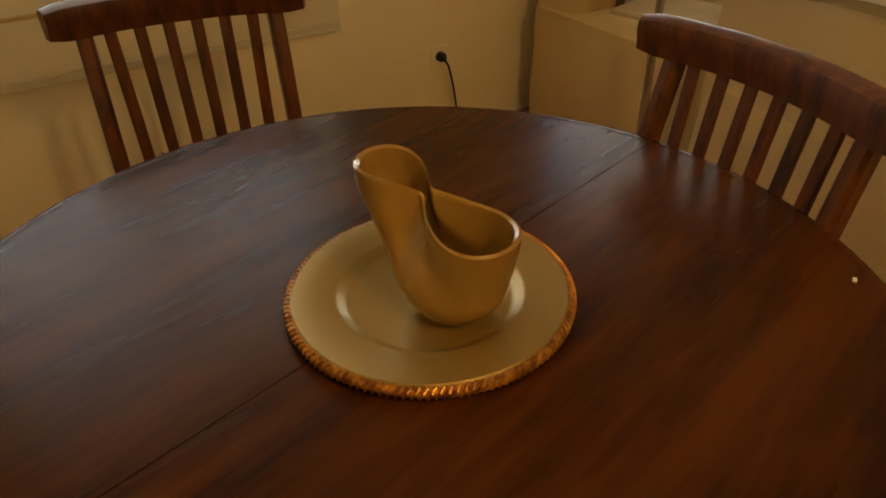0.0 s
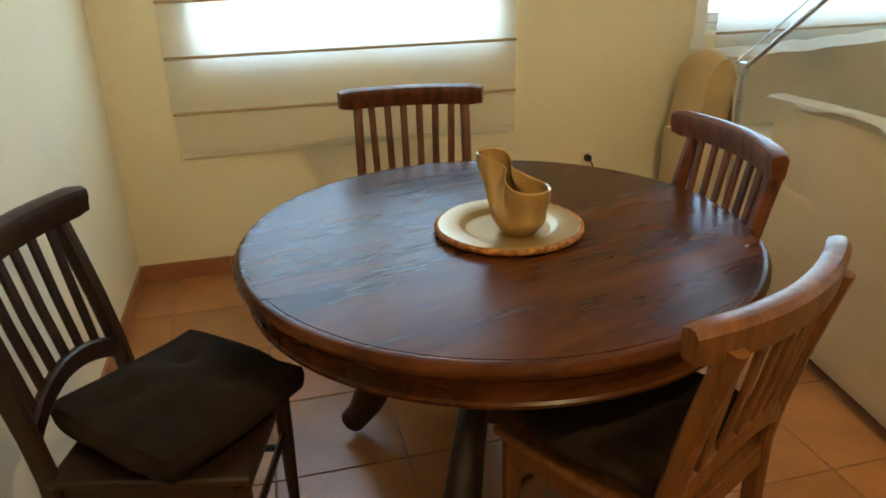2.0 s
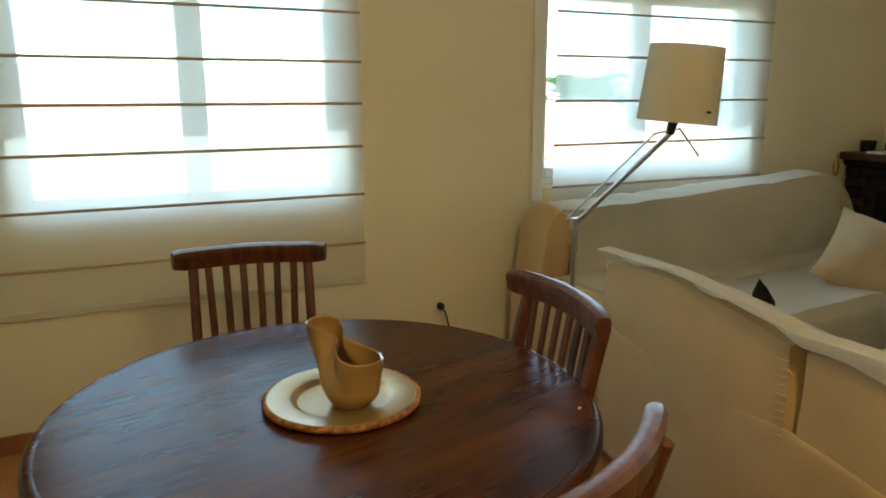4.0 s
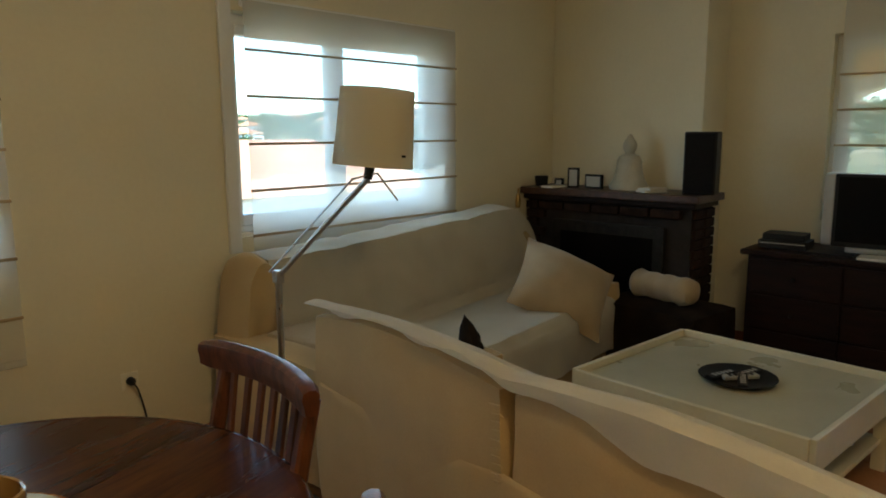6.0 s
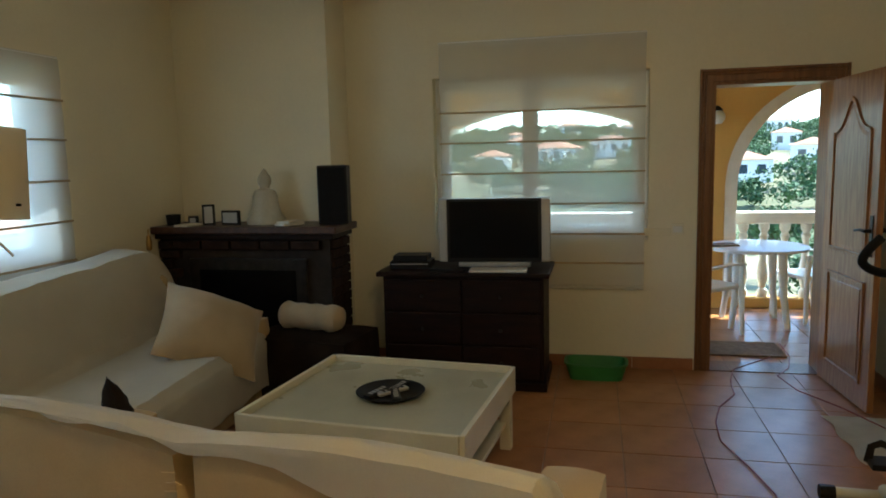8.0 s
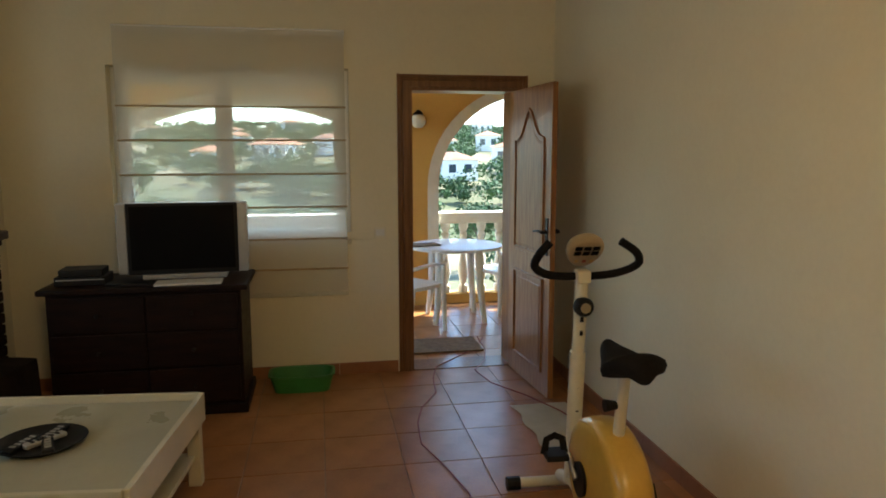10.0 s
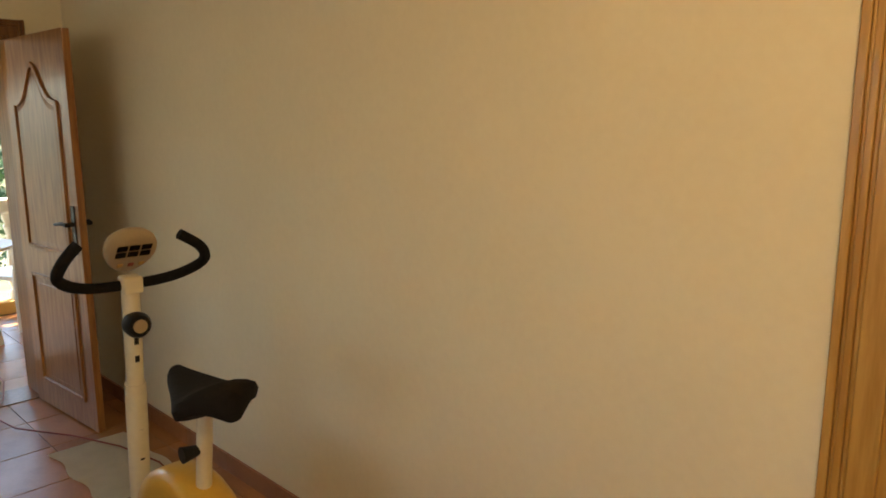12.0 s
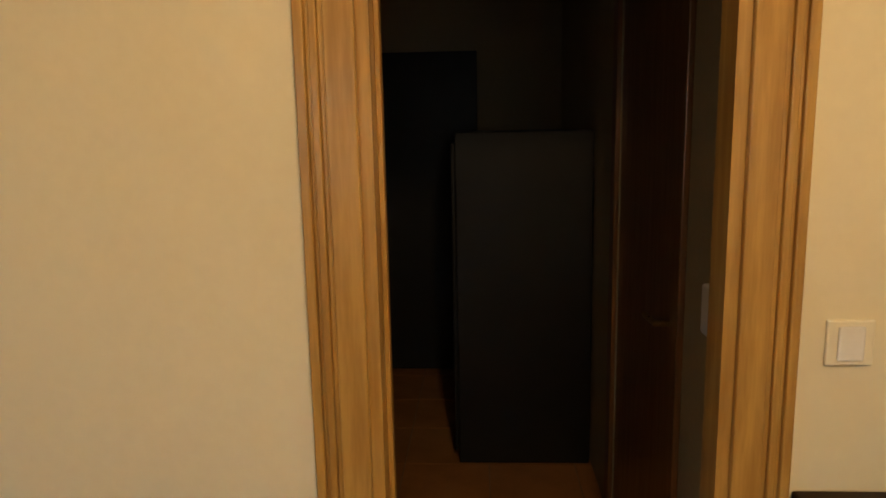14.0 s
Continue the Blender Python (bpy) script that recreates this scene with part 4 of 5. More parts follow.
# ---- television ----
def tv_cabinet():
    ob = thing("tv_cabinet", pose(5.47, -2.18, 0), "dark wooden chest of drawers carrying the television", "cabinet")
    part("body", bx((0.02, -0.545, 0.06), (0.54, 0.545, 0.765), 0.004), M_CABW, ob)
    part("top", bx((-0.02, -0.585, 0.766), (0.56, 0.585, 0.80), 0.009), M_CABW, ob)
    part("plinth", bx((0.0, -0.565, 0), (0.55, 0.565, 0.0595), 0.006), M_CABW, ob)
    for i in range(3):
        for k in range(2):
            z0, y0 = 0.085 + i * 0.225, -0.525 + k * 0.53
            d = part("drawer", bx((0.002, y0, z0), (0.0195, y0 + 0.52, z0 + 0.21), 0.004), M_CABW, ob)
            part("knob", tb([(0.002, y0 + 0.26, z0 + 0.105), (-0.015, y0 + 0.26, z0 + 0.105), (-0.022, y0 + 0.26, z0 + 0.105)], [0.008, 0.014, 0.008], 10), M_IRON, d)
    return ob


tv_cabinet()


def television(m):
    ob = thing("television", m, "black flat-fronted television with silver side speakers", "television")
    part("case", bx((0.0, -0.385, 0.035), (0.09, 0.385, 0.475), 0.01), M_SILVER, ob)
    part("back", bx((0.09, -0.28, 0.08), (0.22, 0.28, 0.42), 0.03), M_BLACK, ob)
    part("bezel", bx((-0.010, -0.325, 0.037), (0.0, 0.325, 0.473), 0.004), M_BLACK, ob, "glossy black bezel")
    part("screen", bx((-0.0135, -0.305, 0.065), (-0.0105, 0.305, 0.455)), M_SCREEN, ob, "dark switched-off screen")
    for s in (-1, 1):
        part("speaker_grille", bx((-0.008, s * 0.355 - 0.028, 0.04), (0.0, s * 0.355 + 0.028, 0.47), 0.004), M_SILVER, ob, "silver speaker strip")
    part("foot", bx((0.0, -0.25, 0), (0.22, 0.25, 0.035), 0.008), M_SILVER, ob)


television(pose(5.72, -2.37, 0.8005, 0, 0, 3))
dv = thing("disc_player", pose(5.66, -1.80, 0.8005, 0, 0, 4), "black disc player on the dark chest", "disc player")
part("case", bx((-0.1, -0.14, 0.004), (0.12, 0.14, 0.055), 0.004), M_BLACK, dv)
part("lid_box", bx((-0.08, -0.12, 0.0555), (0.1, 0.12, 0.095), 0.004), M_BLACK, dv)
part("front_strip", bx((-0.103, -0.13, 0.036), (-0.1005, 0.13, 0.042)), M_SILVER, dv)
mg = tagged(part("magazine", bx((-0.09, -0.19, 0), (0.06, 0.19, 0.014), 0.002), M_PAPER), "pale magazine lying before the television", "magazine")
mg.matrix_world = pose(5.57, -2.42, 0.8005, 0, 0, 3)
mg = tagged(part("magazine", bx((-0.05, -0.13, 0), (0.06, 0.13, 0.012), 0.002), M_BLACK), "dark magazine lying before the television", "magazine")
mg.matrix_world = pose(5.57, -2.08, 0.8005, 0, 0, -3)

gt = thing("litter_tray", pose(5.87, -3.06, 0) @ Matrix.Diagonal((0.88, 0.86, 0.88, 1)), "green plastic tray standing by the wall", "tray")
bm = bmesh.new()
prof = [(0.165, 0.0), (0.20, 0.12), (0.212, 0.125), (0.212, 0.135), (0.193, 0.132), (0.158, 0.008)]
rings = []
for hx, z in prof:
    hy = hx + 0.045
    hx = hx * 0.72
    ring = []
    for k in range(28):
        a = 2 * math.pi * k / 28
        c, s = math.cos(a), math.sin(a)
        ring.append(bm.verts.new((hx * math.copysign(abs(c) ** 0.45, c), hy * math.copysign(abs(s) ** 0.45, s), z)))
    rings.append(ring)
for a, b in zip(rings, rings[1:]):
    for k in range(28):
        bm.faces.new((a[k], a[(k + 1) % 28], b[(k + 1) % 28], b[k]))
bm.faces.new(rings[0][::-1])
bm.faces.new(rings[-1])
bmesh.ops.recalc_face_normals(bm, faces=bm.faces)
part("tub", bm, M_GREEN, gt, "", True)


def switch_plate(m, label):
    ob = thing("light_switch", m, label, "switch")
    part("plate", bx((-0.04, -0.04, 0), (0.04, 0.04, 0.008), 0.003), M_IVORY, ob)
    part("rocker", bx((-0.022, -0.03, 0.0085), (0.022, 0.03, 0.013), 0.003), M_WHITEF, ob)


switch_plate(Matrix.Translation((XE, -3.62, 1.02)) @ Matrix.Rotation(radians(-90), 4, "Y"), "ivory light switch on the cream wall")
rw = thing("wall_raceway", pose(XE, -3.50, 1.0), "flat ivory cable raceway beside the light switch", "raceway")
part("cover", bx((-0.006, -0.075, -0.028), (0, 0.115, 0.028), 0.003), M_WALL, rw)
switch_plate(Matrix.Translation((1.19, YC, 1.20)) @ Matrix.Rotation(radians(-90), 4, "X"), "pale light switch beside the hall doorway")


# ---- terrace door ----
# moulding of a door trim: from, to, depth
MOULD = ((0.0, 0.044, 0.016), (0.044, 0.052, 0.010), (0.052, 0.064, 0.017), (0.064, 0.070, 0.011), (0.070, 0.085, 0.019))


def door_frame(name, m, w, h, wood, depth, label, wide=1.0):
    """Jambs and moulded trim round an opening w wide; local x across, y into the wall."""
    ob = tagged(new(name), label, "door frame", kind="structure")
    ob.matrix_world = m
    j = 0.025
    for s in (-1, 1):
        x = s * w / 2
        part("jamb", bx((min(x, x - s * j), 0, 0), (max(x, x - s * j), depth, h - j)), wood, ob)
        for a, b, d in [(p * wide, q * wide, e) for p, q, e in MOULD]:
            lo, hi = sorted((x + s * (a - 0.003), x + s * (b - 0.003)))
            part("trim", bx((lo, -d, 0), (hi, -0.0005, h + b), 0.003, 2), wood, ob)
    part("head", bx((-w / 2, 0, h - j), (w / 2, depth, h)), wood, ob)
    for a, b, d in [(p * wide, q * wide, e) for p, q, e in MOULD]:
        part("trim", bx((-w / 2 + 0.003 - b, -d + 0.001, h + a - 0.003), (w / 2 - 0.003 + b, -0.0005, h + b - 0.003), 0.003, 2), wood, ob)
    return ob


door_frame("door_frame_1", Matrix.Translation((XE, (DR[0] + DR[1]) / 2, 0)) @ Matrix.Rotation(radians(-90), 4, "Z"), 0.77, 2.03, M_OAKD, 0.25, "brown wooden frame of the terrace door")
fr2 = door_frame("door_frame_2", Matrix.Translation(((HALL[0] + HALL[1]) / 2, YC, 0)) @ Matrix.Rotation(radians(180), 4, "Z"), 0.64, 2.05, M_OAKL, 0.08, "light oak frame of the hall doorway", 1.18)
part("stop", bx((-0.295, 0.052, 0), (-0.285, 0.078, 2.02), 0.002), M_OAKL, fr2)
for z in (0.25, 1.16, 1.85):
    part("hinge", bx((-0.297, 0.03, z), (-0.2935, 0.048, z + 0.085), 0.002), M_BRASS, fr2, "dull brass hinge")


def panel_door(m):
    """A leaf 0.76 wide hung at x=0, thickness along y, with an arched upper panel."""
    ob = thing("terrace_door", m, "open honey oak panelled door with arched upper panel", "door")
    part("leaf", bx((0.0, -0.018, 0.01), (0.75, 0.018, 2.0), 0.003), M_OAK, ob)
    for s in (-1, 1):
        y0, y1 = (0.0185, 0.026) if s > 0 else (-0.026, -0.0185)
        up = bmesh.new()
        top = [(0.12, 0.92), (0.63, 0.92), (0.63, 1.66)]
        n = 14
        for i in range(n + 1):
            u = i / n
            x = 0.63 - 0.51 * u
            z = 1.66 + 0.17 * math.exp(-((u - 0.5) / 0.20) ** 2) + 0.025 * math.sin(math.pi * u)
            top.append((x, z))
        pts = [Vector((x, (y0 + y1) / 2, z)) for x, z in top] + [Vector((0.12, (y0 + y1) / 2, 0.92)), Vector((0.35, (y0 + y1) / 2, 0.92))]
        part("moulding", strip(bmesh.new(), pts, 0.026, 0.014, (0, 1, 0)), M_OAK, ob)
        f = bmesh.new()
        vs = [f.verts.new((0.375 + (x - 0.375) * 0.86, s * 0.022, 1.30 + (z - 1.30) * 0.9)) for x, z in top]
        vb = [f.verts.new((0.375 + (x - 0.375) * 0.93, s * 0.018, 1.30 + (z - 1.30) * 0.95)) for x, z in top]
        f.faces.new(vs)
        for i in range(len(vs)):
            k = (i + 1) % len(vs)
            f.faces.new((vs[i], vs[k], vb[k], vb[i]))
        bmesh.ops.recalc_face_normals(f, faces=f.faces)
        part("panel", f, M_OAK, ob)
        lo = [(0.12, 0.16), (0.63, 0.16), (0.63, 0.76), (0.12, 0.76), (0.12, 0.16), (0.3, 0.16)]
        part("moulding", strip(bmesh.new(), [Vector((x, (y0 + y1) / 2, z)) for x, z in lo], 0.026, 0.014, (0, 1, 0)), M_OAK, ob)
        part("panel", bx((0.16, min(s * 0.0185, s * 0.022), 0.20), (0.59, max(s * 0.0185, s * 0.022), 0.72), 0.003), M_OAK, ob)
        esc = part("lock_plate", bx((0.675, min(s * 0.0185, s * 0.023), 0.93), (0.715, max(s * 0.0185, s * 0.023), 1.17), 0.004), M_IRON, ob)
        part("handle", tb([(0.695, s * 0.023, 1.08), (0.695, s * 0.06, 1.08), (0.66, s * 0.066, 1.085), (0.58, s * 0.064, 1.075)], [0.011, 0.011, 0.009, 0.007], 8), M_IRON, ob, "black iron lever handle", True)
    return ob


panel_door(Matrix.Translation((XE - 0.03, DR[0] + 0.03, 0)) @ Matrix.Rotation(radians(184.5), 4, "Z"))
thr = tagged(part("threshold", bx((XE, DR[0], -0.006), (XE + T, DR[1], 0.004)), M_OAKD), "dark strip across the terrace door opening", "threshold", kind="structure")


# ---- exercise bike ----
def exercise_bike(m):
    """Rider faces +x."""
    ob = thing("exercise_bike", m, "cream and yellow exercise bike with black saddle", "exercise bike")
    for x in (-0.48, 0.32):
        bar = part("foot_bar", tb([(x, -0.24, 0.035), (x, 0.24, 0.035)], 0.025, 10), M_BIKEW, ob, "", True)
        for s in (-1, 1):
            part("end_cap", tb([(x, s * 0.2, 0.035), (x, s * 0.262, 0.035)], 0.032, 10), M_BLACK, bar, "black rubber end cap")
    part("frame_beam", tb([(-0.48, 0, 0.06), (-0.1, 0, 0.12), (0.14, 0, 0.12), (0.32, 0, 0.06)], 0.03, 10), M_BIKEW, ob, "", True)
    part("stem", tb([(0.17, 0, 0.10), (0.14, 0, 0.5), (0.12, 0, 0.72)], 0.034, 14), M_BIKEW, ob, "", True)
    part("upper_stem", tb([(0.12, 0, 0.70), (0.09, 0, 1.06)], 0.028, 14), M_BIKEW, ob, "", True)
    for z in (0.45, 0.56, 0.66, 0.80, 0.86):
        part("slot", bx((0.092 + (0.75 - z) * 0.08 - 0.006, -0.007, z), (0.096 + (0.75 - z) * 0.08, 0.007, z + 0.022)), M_BLACK, ob)
    kb = part("tension_knob", tb([(0.085, 0.0, 0.93), (0.05, 0.0, 0.93), (0.035, 0, 0.93)], [0.040, 0.042, 0.034], 18), M_BLACK, ob, "black tension knob", True)
    part("cap", tb([(0.034, 0, 0.93), (0.030, 0, 0.93)], 0.022, 14), M_PILLOW, kb)
    pts = [(0.00, -0.13, 1.215), (0.0, -0.20, 1.165), (0.04, -0.22, 1.11), (0.09, -0.14, 1.065), (0.10, 0, 1.055), (0.09, 0.14, 1.065), (0.04, 0.22, 1.11), (0.0, 0.215, 1.165), (0.00, 0.17, 1.215)]
    fine = []
    for i in range(len(pts) - 1):
        p0, p1, p2, p3 = (Vector(pts[max(i - 1, 0)]), Vector(pts[i]), Vector(pts[i + 1]), Vector(pts[min(i + 2, len(pts) - 1)]))
        for k in range(5):
            t = k / 5
            fine.append(0.5 * ((2 * p1) + (-p0 + p2) * t + (2 * p0 - 5 * p1 + 4 * p2 - p3) * t * t + (-p0 + 3 * p1 - 3 * p2 + p3) * t ** 3))
    fine.append(Vector(pts[-1]))
    part("handlebar", tb(fine, 0.0175, 10), M_FOAM, ob, "black foam-covered handlebar", True)
    part("clamp", bx((0.055, -0.03, 1.03), (0.12, 0.03, 1.085), 0.008), M_BIKEW, ob)
    # egg-shaped console leaning towards the rider
    bm = bmesh.new()
    rings = []
    for dx, k in ((0.030, 0.62), (0.022, 0.88), (0.004, 1.0), (-0.016, 1.0), (-0.026, 0.93), (-0.030, 0.84)):
        rings.append([bm.verts.new((dx, 0.078 * k * math.cos(a) * (1 + 0.16 * math.sin(a)), 0.012 + 0.088 * k * math.sin(a))) for a in [2 * math.pi * i / 32 for i in range(32)]])
    for a, b in zip(rings, rings[1:]):
        for i in range(32):
            bm.faces.new((a[i], a[(i + 1) % 32], b[(i + 1) % 32], b[i]))
    bm.faces.new(rings[0][::-1])
    bm.faces.new(rings[-1])
    bmesh.ops.recalc_face_normals(bm, faces=bm.faces)
    con = part("console", bm, M_PILLOW, ob, "grey-cream egg-shaped console", True)
    con.matrix_local = pose(0.085, 0, 1.165, 0, -42, 0)
    for j in range(3):
        for i in range(2):
            part("display", bx((-0.034, -0.053 + 0.037 * j, 0.040 - 0.030 * i), (-0.0305, -0.021 + 0.037 * j, 0.064 - 0.030 * i), 0.002), M_SCREEN, con)
        part("button", bx((-0.035, -0.044 + j * 0.033, -0.036), (-0.0305, -0.026 + j * 0.033, -0.020), 0.003), M_CABLE if j == 1 else M_OAKL, con)
    # flywheel housing
    bm = bmesh.new()
    prof = []
    for k in range(28):
        a = 2 * math.pi * k / 28
        x = -0.27 + 0.30 * math.cos(a) * (1.0 if math.cos(a) < 0 else 1.02)
        z = 0.305 + 0.25 * math.sin(a)
        prof.append((x, z))
    rings = [[bm.verts.new((-0.27 + (x + 0.27) * k, y, 0.305 + (z - 0.305) * k)) for x, z in prof] for y, k in ((-0.075, 0.80), (-0.068, 0.92), (-0.05, 0.985), (-0.02, 1), (0.02, 1), (0.05, 0.985), (0.068, 0.92), (0.075, 0.80))]
    for a, b in zip(rings, rings[1:]):
        for k in range(28):
            bm.faces.new((a[k], a[(k + 1) % 28], b[(k + 1) % 28], b[k]))
    bm.faces.new(rings[0][::-1])
    bm.faces.new(rings[-1])
    bmesh.ops.recalc_face_normals(bm, faces=bm.faces)
    part("housing", bm, M_BIKEY, ob, "yellow plastic flywheel housing", True)
    for s in (-1, 1):
        part("crank_cover", tb([(-0.17, s * 0.075, 0.28), (-0.17, s * 0.088, 0.28)], 0.07, 20), M_BLACK, ob, "", True)
        end = (-0.08, s * 0.10, 0.35) if s > 0 else (-0.26, s * 0.10, 0.21)
        part("crank", tb([(-0.17, s * 0.095, 0.28), end], 0.012, 8), M_STEEL, ob)
        ped = part("pedal", bx((end[0] - 0.05, s * 0.11 - (0.09 if s < 0 else 0), end[2] - 0.012), (end[0] + 0.05, s * 0.11 + (0.09 if s > 0 else 0), end[2] + 0.012), 0.004), M_BLACK, ob)
        part("strap", strip(bmesh.new(), [(end[0] + 0.01, s * 0.112, end[2]), (end[0] + 0.015, s * 0.122, end[2] + 0.06), (end[0] + 0.015, s * 0.155, end[2] + 0.075), (end[0] + 0.015, s * 0.188, end[2] + 0.06), (end[0] + 0.01, s * 0.20, end[2])], 0.03, 0.004, (1, 0, 0)), M_BLACK, ped)
    part("seat_post", tb([(-0.34, 0, 0.45), (-0.395, 0, 0.79)], 0.022, 12), M_BIKEW, ob, "", True)
    part("post_knob", tb([(-0.372, -0.02, 0.66), (-0.372, 0.065, 0.66)], [0.008, 0.024], 12), M_BLACK, ob, "", True)
    bm = bmesh.new()
    rings = []
    for i in range(15):
        u = i / 14
        x = -0.565 + 0.345 * u
        half = 0.135 * (math.sin(min(1, u * 2.4 + 0.12) * math.pi / 2)) * (1 - 0.78 * max(0, (u - 0.25) / 0.75) ** 0.8)
        zt = 0.825 + 0.040 * math.exp(-((u - 0.12) / 0.16) ** 2) + 0.012 * u
        rings.append([bm.verts.new((x, half * math.cos(a), zt + (0.030 if math.sin(a) > 0 else 0.050) * math.copysign(abs(math.sin(a)) ** 0.6, math.sin(a)) - (0.014 * abs(math.cos(a)) ** 3))) for a in [2 * math.pi * k / 16 for k in range(16)]])
    for a, b in zip(rings, rings[1:]):
        for k in range(16):
            bm.faces.new((a[k], a[(k + 1) % 16], b[(k + 1) % 16], b[k]))
    bm.faces.new(rings[0][::-1])
    bm.faces.new(rings[-1])
    bmesh.ops.recalc_face_normals(bm, faces=bm.faces)
    part("saddle", bm, M_FOAM, ob, "black padded saddle", True)
    return ob


exercise_bike(pose(3.885, -4.29, 0, 0, 0, -2))
bm = bmesh.new()
rows = [[bm.verts.new((4.60 + 0.68 * i / 20, -4.72 + 0.36 * j / 10 + 0.012 * math.sin(i * 0.7), 0.004 + 0.006 * abs(noise.noise((i * 0.4, j * 0.5, 3))) + 0.003)) for i in range(21)] for j in range(11)]
for a, b in zip(rows, rows[1:]):
    for i in range(20):
        bm.faces.new((a[i], a[i + 1], b[i + 1], b[i]))
bmesh.ops.solidify(bm, geom=bm.faces[:], thickness=0.004)
bmesh.ops.recalc_face_normals(bm, faces=bm.faces)
tagged(part("floor_towel", bm, M_CLOTHW, None, "", True), "white towel spread on the tiles under the bike", "towel")
cb = [(6.9, -4.55), (6.6, -4.42), (6.3, -4.15), (6.15, -4.02), (5.9, -3.96), (5.6, -3.93), (5.35, -3.80), (5.1, -3.74), (4.8, -3.72), (4.5, -3.80), (4.2, -3.86), (3.9, -3.82)]
tagged(part("extension_cable", tb([(x, y, 0.006) for x, y in cb], 0.004, 6), M_CABLE, None, "", True), "red extension cable trailing over the tiles", "cable")
cb = [(6.9, -4.50), (6.5, -4.48), (6.2, -4.4), (6.0, -4.28), (5.7, -4.33), (5.4, -4.50), (5.1, -4.62), (4.8, -4.68), (4.5, -4.66)]
tagged(part("extension_cable", tb([(x, y, 0.018) for x, y in cb], 0.004, 6), M_CABLE, None, "", True), "red extension cable running in from the terrace", "cable")


# ---- lights on the ceiling ----
cl = thing("ceiling_lamp", pose(1.50, -3.35, H), "lit bowl lamp on a short ceiling rod", "lamp")
part("canopy", lathe([(0, 0), (0.06, 0), (0.05, -0.03), (0, -0.03)], 20), M_BRASS, cl, "", True)
part("rod", tb([(0, 0, -0.03), (0, 0, -0.12)], 0.008, 8), M_BRASS, cl)
part("cap", lathe([(0, -0.11), (0.10, -0.12), (0.16, -0.16), (0.155, -0.165), (0.0, -0.13)], 28), M_BRASS, cl, "", True)


def ceiling_fan(m):
    ob = thing("ceiling_fan", m, "ceiling fan at rest with hanging pull chains", "ceiling fan")
    part("rod", tb([(0, 0, 0.0), (0, 0, -0.14)], 0.014, 10), M_BRASS, ob)
    part("motor", lathe([(0, -0.13), (0.09, -0.14), (0.11, -0.18), (0.10, -0.24), (0, -0.25)], 28), M_BRASS, ob, "", True)
    for k in range(5):
        b = part("blade", bx((0.12, -0.06, -0.20), (0.60, 0.06, -0.192), 0.003), M_OAKL, ob)
        b.matrix_local = pose(0, 0, 0, 0, 0, 72 * k + 20)
    for x, y, l in ((0.05, 0.03, 0.42), (-0.05, 0.02, 0.34)):
        c = part("pull_chain", tb([(x, y, -0.24), (x, y, -0.24 - l)], 0.0015, 5), M_BRASS, ob)
        part("chain_end", tb([(x, y, -0.24 - l), (x, y, -0.27 - l)], [0.004, 0.007], 8), M_CABW, c)


ceiling_fan(pose(3.05, -2.45, H))


# ---- hall beyond the doorway ----
HY = YC - 0.08
# hall walls wear a darkened plaster that stands in for shade
wall_y("wall_hall_west", HY - 3.2, HY, 1.10, 1.30, H, [(HY - 1.35, HY - 0.55, 0.0, 2.05)], "hall wall with brown door", M_HALL_SHADED)
wall_y("wall_hall_east", HY - 3.2, HY, 2.75, 2.9, H, [], "hall wall", M_HALL_SHADED)
wall_x("wall_hall_end", 1.3, 2.75, HY - 3.35, HY - 3.2, H, [], "hall end wall", M_HALL_SHADED)
hd = thing("hall_door", pose(1.30, HY - 0.95, 0), "closed brown wooden door in the hall wall", "door")
part("leaf", bx((-0.04, -0.398, 0.005), (-0.004, 0.398, 2.046), 0.003), M_OAKD, hd)
for s in (-1, 1):
    part("trim", bx((0.0005, s * 0.435 - 0.038, 0), (0.018, s * 0.435 + 0.038, 2.12), 0.004), M_OAKD, hd)
part("trim", bx((0.0005, -0.396, 2.05), (0.017, 0.396, 2.12), 0.004), M_OAKD, hd)
part("handle", tb([(-0.02, 0.32, 1.03), (0.035, 0.32, 1.03), (0.04, 0.22, 1.03)], 0.009, 8), M_BRASS, hd)
ph = thing("wall_switch_box", Matrix.Translation((1.30, HY - 0.24, 1.17)), "white switch box on the hall wall", "switch")
part("box", bx((0, -0.03, -0.055), (0.028, 0.03, 0.055), 0.005), M_WHITEF, ph)
# cabinet's black colour and extra width stand in for the hall's darkness
hc = thing("hall_cabinet", pose(1.52, HY - 2.3, 0), "tall hall cabinet coloured black for the hall's shade", "cabinet")
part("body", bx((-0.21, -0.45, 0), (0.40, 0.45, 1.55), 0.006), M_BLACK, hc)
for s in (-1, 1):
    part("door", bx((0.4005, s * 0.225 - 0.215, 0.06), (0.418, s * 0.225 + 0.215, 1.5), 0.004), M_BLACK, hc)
# end door leaf is black in place of the deep shade there
he = thing("hall_end_door", pose(2.2, HY - 3.2, 0), "closed hall end door coloured black for the shade", "door")
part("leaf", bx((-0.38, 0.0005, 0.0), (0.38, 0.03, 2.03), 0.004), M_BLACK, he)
part("handle", tb([(0.3, 0.03, 1.03), (0.3, 0.07, 1.03), (0.2, 0.07, 1.03)], 0.009, 8), M_BRASS, he)

